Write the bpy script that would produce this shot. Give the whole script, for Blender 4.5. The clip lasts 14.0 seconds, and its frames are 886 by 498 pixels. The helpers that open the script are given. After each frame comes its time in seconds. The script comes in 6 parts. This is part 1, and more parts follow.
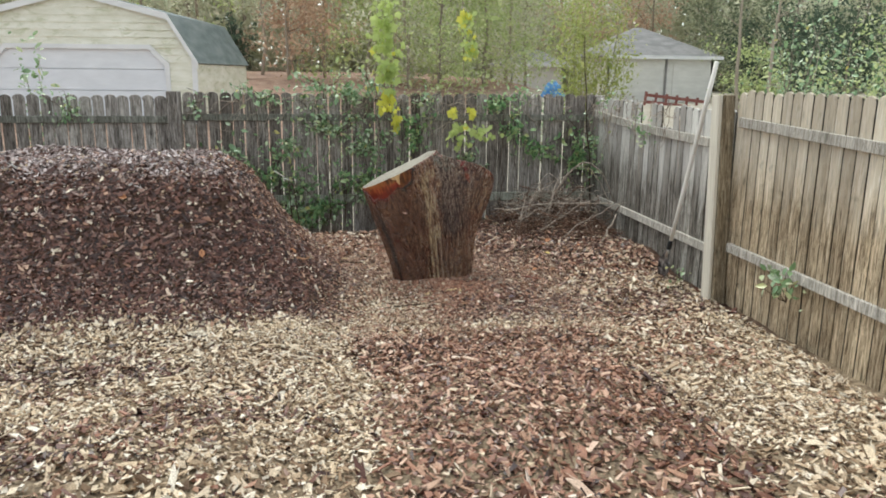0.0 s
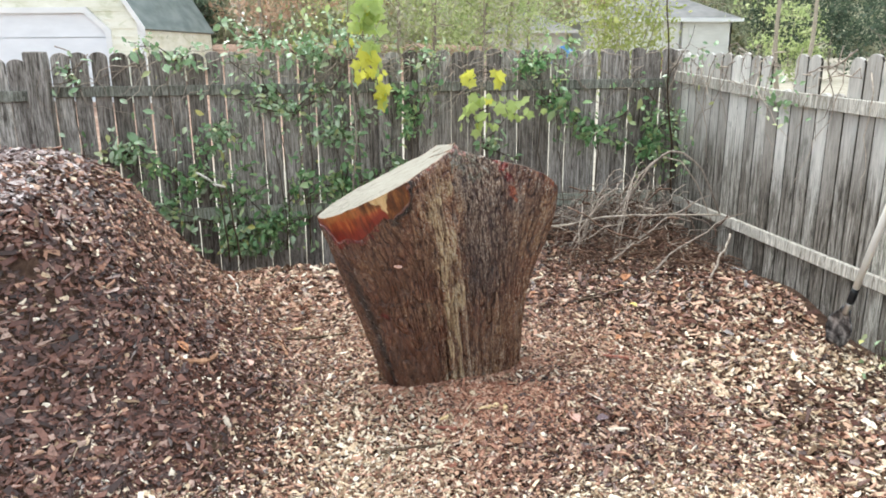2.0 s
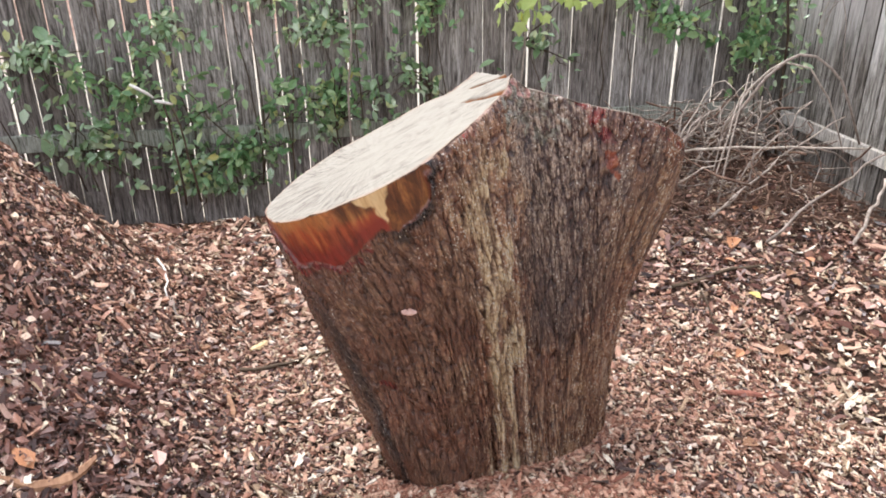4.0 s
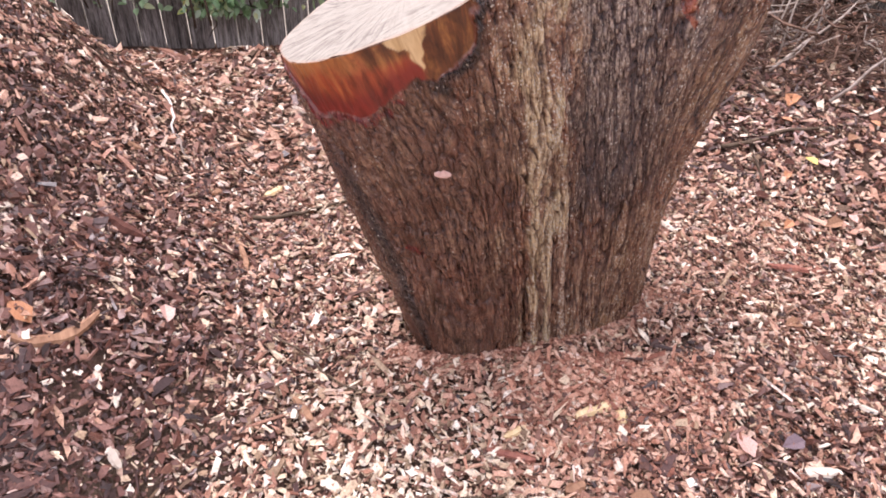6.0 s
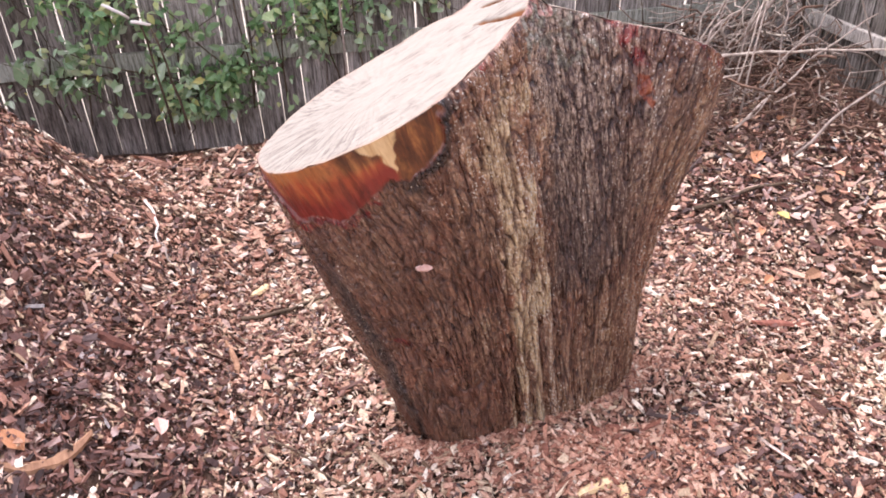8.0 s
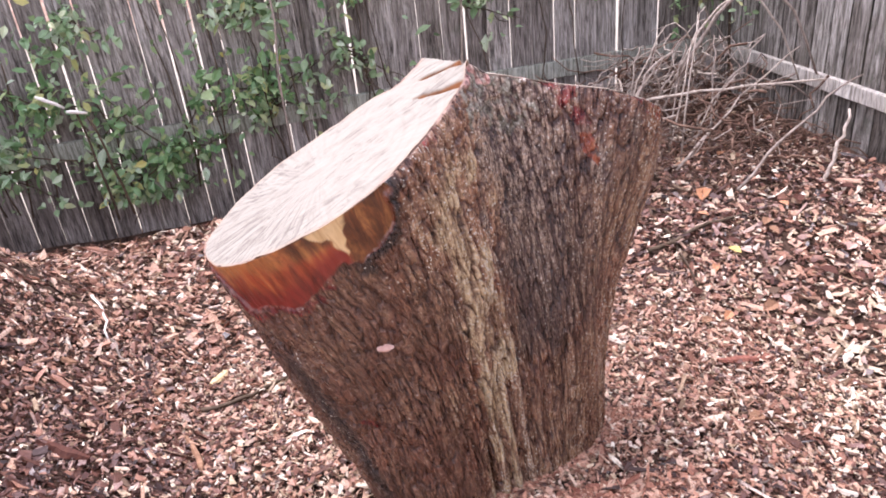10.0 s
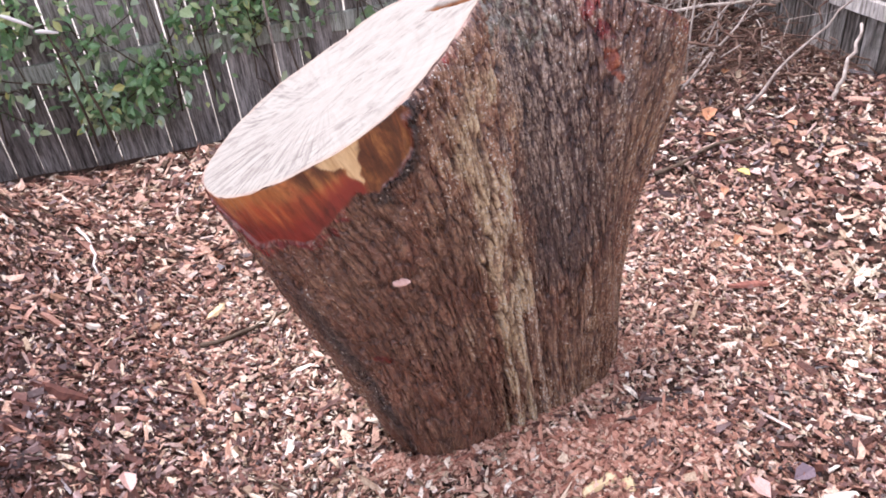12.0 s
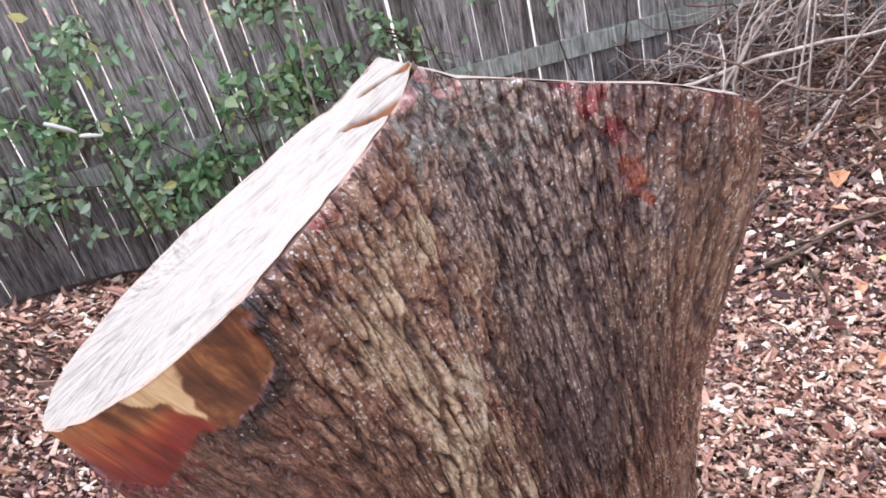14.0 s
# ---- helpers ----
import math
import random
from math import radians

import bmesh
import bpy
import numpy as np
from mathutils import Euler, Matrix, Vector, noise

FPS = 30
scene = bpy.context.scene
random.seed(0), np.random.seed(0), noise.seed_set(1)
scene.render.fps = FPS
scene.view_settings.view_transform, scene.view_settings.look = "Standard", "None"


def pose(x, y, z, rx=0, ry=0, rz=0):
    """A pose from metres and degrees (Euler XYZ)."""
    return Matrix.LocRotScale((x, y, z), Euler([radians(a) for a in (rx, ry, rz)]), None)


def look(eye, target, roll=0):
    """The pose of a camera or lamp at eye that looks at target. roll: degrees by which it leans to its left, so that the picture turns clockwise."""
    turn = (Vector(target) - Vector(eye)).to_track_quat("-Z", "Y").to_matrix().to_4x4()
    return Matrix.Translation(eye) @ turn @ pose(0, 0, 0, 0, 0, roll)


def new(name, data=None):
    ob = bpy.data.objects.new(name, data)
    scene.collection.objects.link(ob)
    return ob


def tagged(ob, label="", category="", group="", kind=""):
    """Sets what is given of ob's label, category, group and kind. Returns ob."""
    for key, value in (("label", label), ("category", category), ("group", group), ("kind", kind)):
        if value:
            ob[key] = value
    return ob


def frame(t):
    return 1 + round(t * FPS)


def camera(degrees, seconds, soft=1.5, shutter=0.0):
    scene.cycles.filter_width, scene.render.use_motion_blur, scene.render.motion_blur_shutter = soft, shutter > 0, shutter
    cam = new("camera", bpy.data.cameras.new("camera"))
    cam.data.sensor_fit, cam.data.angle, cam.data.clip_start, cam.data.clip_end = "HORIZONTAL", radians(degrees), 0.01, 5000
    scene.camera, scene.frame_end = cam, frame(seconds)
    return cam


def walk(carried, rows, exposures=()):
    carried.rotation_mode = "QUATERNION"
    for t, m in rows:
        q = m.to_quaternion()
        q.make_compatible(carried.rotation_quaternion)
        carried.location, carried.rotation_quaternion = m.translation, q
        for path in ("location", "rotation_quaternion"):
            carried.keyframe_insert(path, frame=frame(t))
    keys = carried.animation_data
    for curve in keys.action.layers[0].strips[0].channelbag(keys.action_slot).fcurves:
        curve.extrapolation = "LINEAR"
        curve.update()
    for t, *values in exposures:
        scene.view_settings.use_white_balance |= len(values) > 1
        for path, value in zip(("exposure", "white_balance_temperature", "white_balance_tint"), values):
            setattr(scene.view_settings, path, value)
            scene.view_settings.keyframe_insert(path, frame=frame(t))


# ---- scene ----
cam = camera(61.0, 14.0, 1.8)
PATH = [
    (0, (0.326, -0.399, 2.057), (0.634, 1.524, 1.604), 0.6),
    (0.5, (0.443, 0.459, 1.923), (0.713, 2.4, 1.525), -0.1),
    (1, (0.553, 1.428, 1.851), (0.765, 3.369, 1.42), -1.0),
    (1.5, (0.633, 2.28, 1.792), (0.833, 4.221, 1.352), -3.6),
    (2, (0.708, 3.077, 1.814), (1.028, 4.982, 1.296), -0.4),
    (2.5, (0.749, 3.702, 1.801), (1.066, 5.597, 1.245), -0.3),
    (2.7, (0.766, 3.922, 1.787), (1.085, 5.806, 1.196), -0.1),
    (4.8, (0.965, 5.175, 1.747), (1.186, 6.928, 0.809), -0.6),
    (5, (0.931, 5.213, 1.734), (1.141, 6.953, 0.77), -0.1),
    (5.5, (0.894, 5.209, 1.698), (1.066, 6.877, 0.609), 0.5),
    (6, (0.898, 5.136, 1.701), (1.095, 6.722, 0.5), 1.5),
    (6.5, (0.889, 5.113, 1.718), (1.091, 6.696, 0.512), 1.2),
    (7, (0.872, 5.108, 1.725), (1.089, 6.704, 0.54), 1.4),
    (7.5, (0.879, 5.112, 1.738), (1.104, 6.736, 0.592), 0.2),
    (8, (0.912, 5.131, 1.764), (1.154, 6.819, 0.719), -2.7),
    (8.5, (0.926, 5.159, 1.78), (1.2, 6.866, 0.774), -4.3),
    (8.7, (0.938, 5.162, 1.803), (1.218, 6.88, 0.819), -6.8),
    (10.8, (0.911, 5.226, 1.787), (1.309, 6.951, 0.855), -5.3),
    (11, (0.9, 5.241, 1.773), (1.215, 6.925, 0.742), -5.3),
    (11.5, (0.893, 5.284, 1.785), (1.212, 6.942, 0.713), -6.4),
    (12, (0.873, 5.315, 1.759), (1.247, 6.934, 0.646), -6.3),
    (12.5, (0.902, 5.317, 1.787), (1.293, 6.931, 0.672), -4.3),
    (13, (1.119, 5.348, 1.734), (1.369, 7.073, 0.752), -7.0),
    (13.5, (1.256, 5.487, 1.675), (1.313, 7.251, 0.734), -13.4),
    (14, (1.376, 5.859, 1.628), (1.422, 7.613, 0.667), -14.7),
]
EXPOSURES = [(0, 0.78, 6400, 3), (0.5, 1.0, 6300, 3), (1.5, 1.23, 6200, 3), (2.0, 1.47, 6200, 4), (2.7, 1.57, 6200, 5), (4.8, 1.57, 6350, 22), (5.5, 1.61, 6400, 27), (7.5, 1.72, 6400, 28), (8.5, 1.74, 6300, 28), (11, 1.75, 6050, 27), (12.5, 1.73, 5950, 26), (13, 1.8, 5950, 26), (14, 1.8, 5750, 21)]
walk(cam, [(t, look(eye, target, roll)) for t, eye, target, roll in PATH], EXPOSURES)

# ---- daylight: a bright overcast sky and one wide, weak sun ----
world = bpy.data.worlds.new("overcast_sky")
scene.world = world
world.use_nodes = True
wn, wl = world.node_tree.nodes, world.node_tree.links
sky = wn.new("ShaderNodeTexSky")
sky.sky_type, sky.sun_disc = "NISHITA", False
sky.sun_elevation, sky.sun_rotation = radians(68), radians(-27)
sky.air_density, sky.dust_density, sky.ozone_density = 1.0, 1.0, 1.0
pale = wn.new("ShaderNodeHueSaturation")
pale.inputs["Saturation"].default_value = 0.25
wl.new(sky.outputs[0], pale.inputs["Color"])
wl.new(pale.outputs[0], wn["Background"].inputs["Color"])
wn["Background"].inputs["Strength"].default_value = 0.15
sun = new("sun", bpy.data.lights.new("sun", "SUN"))
sun.data.energy, sun.data.angle, sun.data.color = 1.2, radians(35), (1.0, 0.97, 0.93)
sun.matrix_world = look((-4, 14, 22), (0, 6, 0))


# ---- small helpers ----
rng = np.random.default_rng(7)


def sstep(a, b, x):
    t = np.clip((np.asarray(x, float) - a) / (b - a), 0, 1)
    return t * t * (3 - 2 * t)


GRAD = rng.random((256, 256)) * 2 - 1


def vnoise(x, y):
    """Smooth value noise in -1..1 on two arrays."""
    x, y = np.asarray(x, float), np.asarray(y, float)
    i, j = np.floor(x).astype(int), np.floor(y).astype(int)
    u, v = x - i, y - j
    u, v = u * u * (3 - 2 * u), v * v * (3 - 2 * v)
    g = lambda a, b: GRAD[(i + a) & 255, (j + b) & 255]
    return (g(0, 0) * (1 - u) + g(1, 0) * u) * (1 - v) + (g(0, 1) * (1 - u) + g(1, 1) * u) * v


def fbm(x, y, octaves=4):
    return sum(vnoise(x * 2**k + 17 * k, y * 2**k + 31 * k) * 0.5**k for k in range(octaves))


def np_mesh(name, verts, quads, mats, slots=None, smooth=False, uv=None):
    """A mesh of quads (or triangles) from arrays."""
    me = bpy.data.meshes.new(name)
    verts, quads = np.asarray(verts, np.float32), np.asarray(quads, np.int32)
    n, k = quads.shape
    me.vertices.add(len(verts))
    me.vertices.foreach_set("co", verts.ravel())
    me.loops.add(n * k)
    me.loops.foreach_set("vertex_index", quads.ravel())
    me.polygons.add(n)
    me.polygons.foreach_set("loop_start", np.arange(0, n * k, k, dtype=np.int32))
    if slots is not None:
        me.polygons.foreach_set("material_index", np.asarray(slots, np.int32))
    me.polygons.foreach_set("use_smooth", np.full(n, smooth))
    if uv is not None:
        layer = me.uv_layers.new(name="grain")
        layer.data.foreach_set("uv", np.asarray(uv, np.float32)[quads.ravel()].ravel())
    me.update(calc_edges=True)
    for m in mats if isinstance(mats, (list, tuple)) else [mats]:
        me.materials.append(m)
    return me


def grid_quads(nu, nv, closed=False):
    """Quads of a grid whose vertex (i, j) has index i * nv + j."""
    i, j = np.meshgrid(np.arange(nu if closed else nu - 1), np.arange(nv - 1), indexing="ij")
    a, b = i * nv + j, ((i + 1) % nu) * nv + j
    return np.stack([a, b, b + 1, a + 1], -1).reshape(-1, 4)


def tube_arrays(points, radii, sides=6):
    """A tapered tube along points, with closed ends."""
    p, r = np.asarray(points, float), np.asarray(radii, float)
    d = np.gradient(p, axis=0)
    d /= np.linalg.norm(d, axis=1)[:, None] + 1e-9
    ref = np.array([0.0, 0.0, 1.0]) if abs(d[:, 2]).mean() < 0.8 else np.array([1.0, 0.0, 0.0])
    a = np.cross(d, ref)
    a /= np.linalg.norm(a, axis=1)[:, None] + 1e-9
    b = np.cross(d, a)
    th = np.linspace(0, 2 * np.pi, sides, endpoint=False)
    ring = a[:, None] * np.cos(th)[None, :, None] + b[:, None] * np.sin(th)[None, :, None]
    v = (p[:, None] + ring * r[:, None, None]).reshape(-1, 3)
    n = len(p)
    i, j = np.meshgrid(np.arange(n - 1), np.arange(sides), indexing="ij")
    q = np.stack([i * sides + j, i * sides + (j + 1) % sides, (i + 1) * sides + (j + 1) % sides, (i + 1) * sides + j], -1).reshape(-1, 4)
    c0, c1 = len(v), len(v) + 1
    v = np.vstack([v, p[0], p[-1]])
    k = np.arange(0, sides, 2)
    caps = [[c0, (j + 2) % sides, (j + 1) % sides, j] for j in k] if sides % 2 == 0 else []
    caps += [[c1, (n - 1) * sides + j, (n - 1) * sides + (j + 1) % sides, (n - 1) * sides + (j + 2) % sides] for j in k] if sides % 2 == 0 else []
    return v, np.vstack([q, np.array(caps, int)]) if len(caps) else q


def merge(pieces):
    vs, qs, n = [], [], 0
    for v, q in pieces:
        vs.append(v)
        qs.append(q + n)
        n += len(v)
    return np.vstack(vs), np.vstack(qs)


def thing(name, label, category, group="", kind="", at=(0, 0, 0)):
    ob = new(name)
    ob.location = at
    ob.empty_display_size = 0.1
    return tagged(ob, label, category, group, kind)


def mpart(name, me, parent, label="", kind=""):
    ob = new(name, me)
    ob.parent = parent
    return tagged(ob, label, kind=kind)


def part(name, bm, material, parent, label=""):
    me = bpy.data.meshes.new(name)
    bm.to_mesh(me)
    bm.free()
    me.materials.append(material)
    return mpart(name, me, parent, label)


def box_bm(sx, sy, sz, bevel=0.004, at=(0, 0, 0)):
    bm = bmesh.new()
    bmesh.ops.create_cube(bm, size=1)
    bmesh.ops.scale(bm, vec=(sx, sy, sz), verts=bm.verts)
    if bevel:
        bmesh.ops.bevel(bm, geom=bm.edges[:], offset=bevel, segments=1, affect="EDGES")
    bmesh.ops.translate(bm, vec=at, verts=bm.verts)
    return bm


def prism_bm(outline, depth, axis="y"):
    """Extrudes an outline of (a, z) by depth along y (or x), centred."""
    bm = bmesh.new()
    front = [bm.verts.new((a, -depth / 2, z) if axis == "y" else (-depth / 2, a, z)) for a, z in outline]
    face = bm.faces.new(front)
    out = bmesh.ops.extrude_face_region(bm, geom=[face])
    vec = (0, depth, 0) if axis == "y" else (depth, 0, 0)
    bmesh.ops.translate(bm, vec=vec, verts=[g for g in out["geom"] if isinstance(g, bmesh.types.BMVert)])
    bmesh.ops.recalc_face_normals(bm, faces=bm.faces)
    return bm


# ---- materials ----
class Nodes:
    """A short way to write node materials."""

    def __init__(self, name, rough=0.8, spec=0.3):
        self.mat = bpy.data.materials.new(name)
        self.mat.use_nodes = True
        self.n, self.l = self.mat.node_tree.nodes, self.mat.node_tree.links
        self.bsdf = self.n["Principled BSDF"]
        self.bsdf.inputs["Roughness"].default_value = rough
        self.bsdf.inputs["Specular IOR Level"].default_value = spec
        self.coord = self.n.new("ShaderNodeTexCoord")

    def mapped(self, source="Object", scale=(1, 1, 1), uv=""):
        m = self.n.new("ShaderNodeMapping")
        m.inputs["Scale"].default_value = scale
        if uv:
            u = self.n.new("ShaderNodeUVMap")
            u.uv_map = uv
            self.l.new(u.outputs[0], m.inputs[0])
        else:
            self.l.new(self.coord.outputs[source], m.inputs[0])
        return m.outputs[0]

    def noise(self, vec, scale=5.0, detail=4.0, rough=0.6, distort=0.0):
        t = self.n.new("ShaderNodeTexNoise")
        t.inputs["Scale"].default_value, t.inputs["Detail"].default_value = scale, detail
        t.inputs["Roughness"].default_value, t.inputs["Distortion"].default_value = rough, distort
        self.l.new(vec, t.inputs["Vector"])
        return t.outputs[0]

    def ramp(self, fac, stops):
        r = self.n.new("ShaderNodeValToRGB")
        while len(r.color_ramp.elements) < len(stops):
            r.color_ramp.elements.new(0.5)
        for e, (p, c) in zip(r.color_ramp.elements, stops):
            e.position, e.color = p, (*c, 1) if len(c) == 3 else c
        self.l.new(fac, r.inputs[0])
        return r.outputs[0]

    def grey(self, fac, a, b):
        return self.ramp(fac, [(a, (0, 0, 0)), (b, (1, 1, 1))])

    def mix(self, fac, a, b, kind="MIX"):
        m = self.n.new("ShaderNodeMix")
        m.data_type, m.blend_type = "RGBA", kind
        for sock, v in ((m.inputs[0], fac), (m.inputs[6], a), (m.inputs[7], b)):
            if isinstance(v, (int, float)):
                sock.default_value = v
            elif isinstance(v, tuple):
                sock.default_value = (*v, 1)
            else:
                self.l.new(v, sock)
        return m.outputs[2]

    def math(self, op, a, b=0.0):
        m = self.n.new("ShaderNodeMath")
        m.operation = op
        for sock, v in zip(m.inputs, (a, b)):
            if isinstance(v, (int, float)):
                sock.default_value = v
            else:
                self.l.new(v, sock)
        return m.outputs[0]

    def random(self):
        return self.n.new("ShaderNodeObjectInfo").outputs["Random"]

    def island(self):
        return self.n.new("ShaderNodeNewGeometry").outputs["Random Per Island"]

    def color(self, c):
        if isinstance(c, tuple):
            self.bsdf.inputs["Base Color"].default_value = (*c, 1)
        else:
            self.l.new(c, self.bsdf.inputs["Base Color"])
        return self

    def rough(self, r):
        self.l.new(r, self.bsdf.inputs["Roughness"])
        return self

    def bump(self, h, strength=0.4, dist=0.01):
        b = self.n.new("ShaderNodeBump")
        b.inputs["Strength"].default_value, b.inputs["Distance"].default_value = strength, dist
        self.l.new(h, b.inputs["Height"])
        self.l.new(b.outputs[0], self.bsdf.inputs["Normal"])
        return self


def chip_material(name, stops, rough=0.75, spec=0.35):
    k = Nodes(name, rough, spec)
    base = k.ramp(k.island(), stops)
    streak = k.noise(k.mapped(scale=(130, 130, 130)), 1.0, 4, 0.65, 0.6)
    c = k.mix(0.75, base, k.ramp(streak, [(0.3, (0.42, 0.35, 0.31)), (0.58, (1.12, 1.12, 1.12))]), "MULTIPLY")
    patch = k.noise(k.mapped(scale=(1.6, 1.6, 1.6)), 1.0, 3)
    c = k.mix(0.4, c, k.ramp(patch, [(0.35, (0.6, 0.54, 0.52)), (0.55, (1, 1, 1))]), "MULTIPLY")
    return k.color(c).bump(streak, 0.4, 0.004).mat


M_CHIP_DARK = chip_material("dark_mulch", [(0, (0.03, 0.015, 0.011)), (0.3, (0.078, 0.032, 0.022)), (0.6, (0.15, 0.062, 0.042)), (0.88, (0.25, 0.12, 0.085)), (1, (0.5, 0.36, 0.29))], 0.34, 0.5)
coat = M_CHIP_DARK.node_tree.nodes["Principled BSDF"].inputs
coat["Coat Weight"].default_value, coat["Coat Roughness"].default_value = 0.15, 0.25
M_CHIP_RED = chip_material("reddish_mulch", [(0, (0.05, 0.024, 0.018)), (0.14, (0.21, 0.095, 0.062)), (0.42, (0.45, 0.235, 0.155)), (0.78, (0.62, 0.395, 0.27)), (0.96, (0.76, 0.57, 0.43)), (1, (0.84, 0.71, 0.6))], 0.48, 0.42)
# pale chips for the heap's crest, wet sky sheen put into their colour
M_CHIP_SHEEN = chip_material("sky_sheen_mulch", [(0, (0.16, 0.11, 0.1)), (0.4, (0.42, 0.33, 0.31)), (0.8, (0.66, 0.57, 0.55)), (1, (0.8, 0.74, 0.72))], 0.5, 0.4)
M_SAWDUST = chip_material("orange_sawdust", [(0, (0.26, 0.1, 0.064)), (0.5, (0.58, 0.3, 0.195)), (1, (0.8, 0.55, 0.4))], 0.7)
M_CHIP_PALE = chip_material("pale_wood_chips", [(0, (0.11, 0.065, 0.04)), (0.2, (0.38, 0.26, 0.16)), (0.4, (0.74, 0.585, 0.4)), (0.7, (0.88, 0.755, 0.57)), (1, (0.94, 0.87, 0.73))])


def bed_material():
    k = Nodes("mulch_bed", 0.95, 0.1)
    a = k.noise(k.mapped(scale=(25, 25, 25)), 1.0, 6)
    b = k.noise(k.mapped(scale=(1.2, 1.2, 1.2)), 1.0, 3)
    c = k.mix(b, k.ramp(a, [(0.3, (0.03, 0.017, 0.013)), (0.7, (0.13, 0.075, 0.055))]), k.ramp(a, [(0.3, (0.04, 0.026, 0.019)), (0.7, (0.15, 0.1, 0.07))]))
    sep = k.n.new("ShaderNodeSeparateXYZ")
    k.l.new(k.coord.outputs["Object"], sep.inputs[0])
    f = k.grey(k.math("ADD", k.math("MULTIPLY", sep.outputs[1], -0.1), k.math("ADD", k.math("MULTIPLY", b, 0.5), 0.75)), 0.4, 0.55)
    c = k.mix(f, c, k.ramp(a, [(0.3, (0.12, 0.085, 0.055)), (0.7, (0.42, 0.33, 0.225))]))
    return k.color(c).bump(a, 0.9, 0.03).mat


def field_material():
    k = Nodes("leaf_litter_field", 0.95, 0.1)
    a = k.noise(k.mapped(scale=(3, 3, 3)), 1.0, 6)
    b = k.noise(k.mapped(scale=(0.12, 0.12, 0.12)), 1.0, 4)
    litter = k.ramp(a, [(0.3, (0.2, 0.125, 0.095)), (0.55, (0.36, 0.24, 0.18)), (0.75, (0.5, 0.39, 0.31))])
    grass = k.ramp(a, [(0.3, (0.34, 0.3, 0.24)), (0.7, (0.5, 0.455, 0.375))])
    sep = k.n.new("ShaderNodeSeparateXYZ")
    k.l.new(k.coord.outputs["Object"], sep.inputs[0])
    nearer = k.math("ADD", k.math("MULTIPLY", sep.outputs[1], -0.045), k.math("ADD", k.math("MULTIPLY", b, 0.5), k.math("ADD", k.math("MULTIPLY", k.math("MAXIMUM", sep.outputs[0], 0.0), 0.07), 1.0)))
    return k.color(k.mix(k.grey(nearer, 0.4, 0.6), litter, grass)).bump(a, 0.6, 0.05).mat


def fence_material(name, low, mid, high, stain=0.5, top_tone=None, vary=1.0):
    k = Nodes(name, 0.85, 0.2)
    own = k.n.new("ShaderNodeCombineXYZ")
    for i, f in enumerate((37.0, 11.0, 53.0)):
        k.l.new(k.math("MULTIPLY", k.random(), f), own.inputs[i])

    def board(scale):
        """Coordinates along the board, shifted by a chance of its own."""
        add = k.n.new("ShaderNodeVectorMath")
        k.l.new(k.mapped(scale=scale), add.inputs[0])
        k.l.new(own.outputs[0], add.inputs[1])
        return add.outputs[0]

    grain = k.noise(board((42, 42, 3.6)), 1.0, 6, 0.7, 1.1)
    blot = k.noise(board((7, 7, 5)), 1.3, 4)
    wide = k.noise(board((9, 9, 1.6)), 1.0, 4)
    c = k.ramp(grain, [(0.34, low), (0.5, mid), (0.68, high)])
    tint = k.ramp(k.random(), [(0, (0.5, 0.46, 0.43)), (0.5, (0.9, 0.87, 0.85)), (1, (1.18, 1.16, 1.13))])
    tint = k.mix(vary, (0.95, 0.94, 0.92), tint)
    c = k.mix(1.0, c, tint, "MULTIPLY")
    check = k.noise(board((34, 34, 1.3)), 1.0, 4, 0.6, 0.8)
    check = k.math("ABSOLUTE", k.math("SUBTRACT", check, 0.5))
    c = k.mix(0.8, c, k.ramp(check, [(0.0, (0.2, 0.18, 0.16)), (0.018, (0.75, 0.73, 0.7)), (0.04, (1.04, 1.04, 1.04))]), "MULTIPLY")
    flake = k.noise(board((48, 48, 11)), 1.0, 5, 0.7, 0.6)
    c = k.mix(0.6, c, k.ramp(flake, [(0.36, (0.55, 0.53, 0.5)), (0.5, (1, 1, 1)), (0.64, (1.35, 1.34, 1.32))]), "MULTIPLY")
    c = k.mix(stain, c, k.ramp(wide, [(0.35, (0.4, 0.38, 0.36)), (0.6, (1, 1, 1))]), "MULTIPLY")
    # boards go over to another tone towards their tops
    if top_tone:
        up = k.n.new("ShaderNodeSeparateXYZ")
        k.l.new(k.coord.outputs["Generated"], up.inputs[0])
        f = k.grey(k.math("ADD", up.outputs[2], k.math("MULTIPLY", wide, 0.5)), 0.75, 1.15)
        c = k.mix(f, c, k.mix(1.0, k.ramp(grain, [(0.28, (0.4, 0.39, 0.36)), (0.5, top_tone), (0.75, (0.82, 0.8, 0.76))]), tint, "MULTIPLY"))
    c = k.mix(k.grey(blot, 0.6, 0.75), c, k.mix(0.5, c, (0.09, 0.1, 0.07)))
    return k.color(c).bump(grain, 0.5, 0.006).mat


M_FENCE_BACK = fence_material("grey_weathered_fence", (0.1, 0.092, 0.083), (0.44, 0.415, 0.39), (0.7, 0.67, 0.635), 0.62)
M_FENCE_SIDE = fence_material("silver_weathered_fence", (0.06, 0.054, 0.046), (0.36, 0.345, 0.315), (0.7, 0.68, 0.635), 0.75, (0.62, 0.61, 0.58))
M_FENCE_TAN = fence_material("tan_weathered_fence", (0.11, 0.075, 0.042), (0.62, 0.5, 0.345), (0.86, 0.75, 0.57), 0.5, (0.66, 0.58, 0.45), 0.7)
M_POST = fence_material("brown_weathered_post", (0.13, 0.1, 0.065), (0.32, 0.26, 0.18), (0.5, 0.43, 0.32), 0.5, None, 0.0)
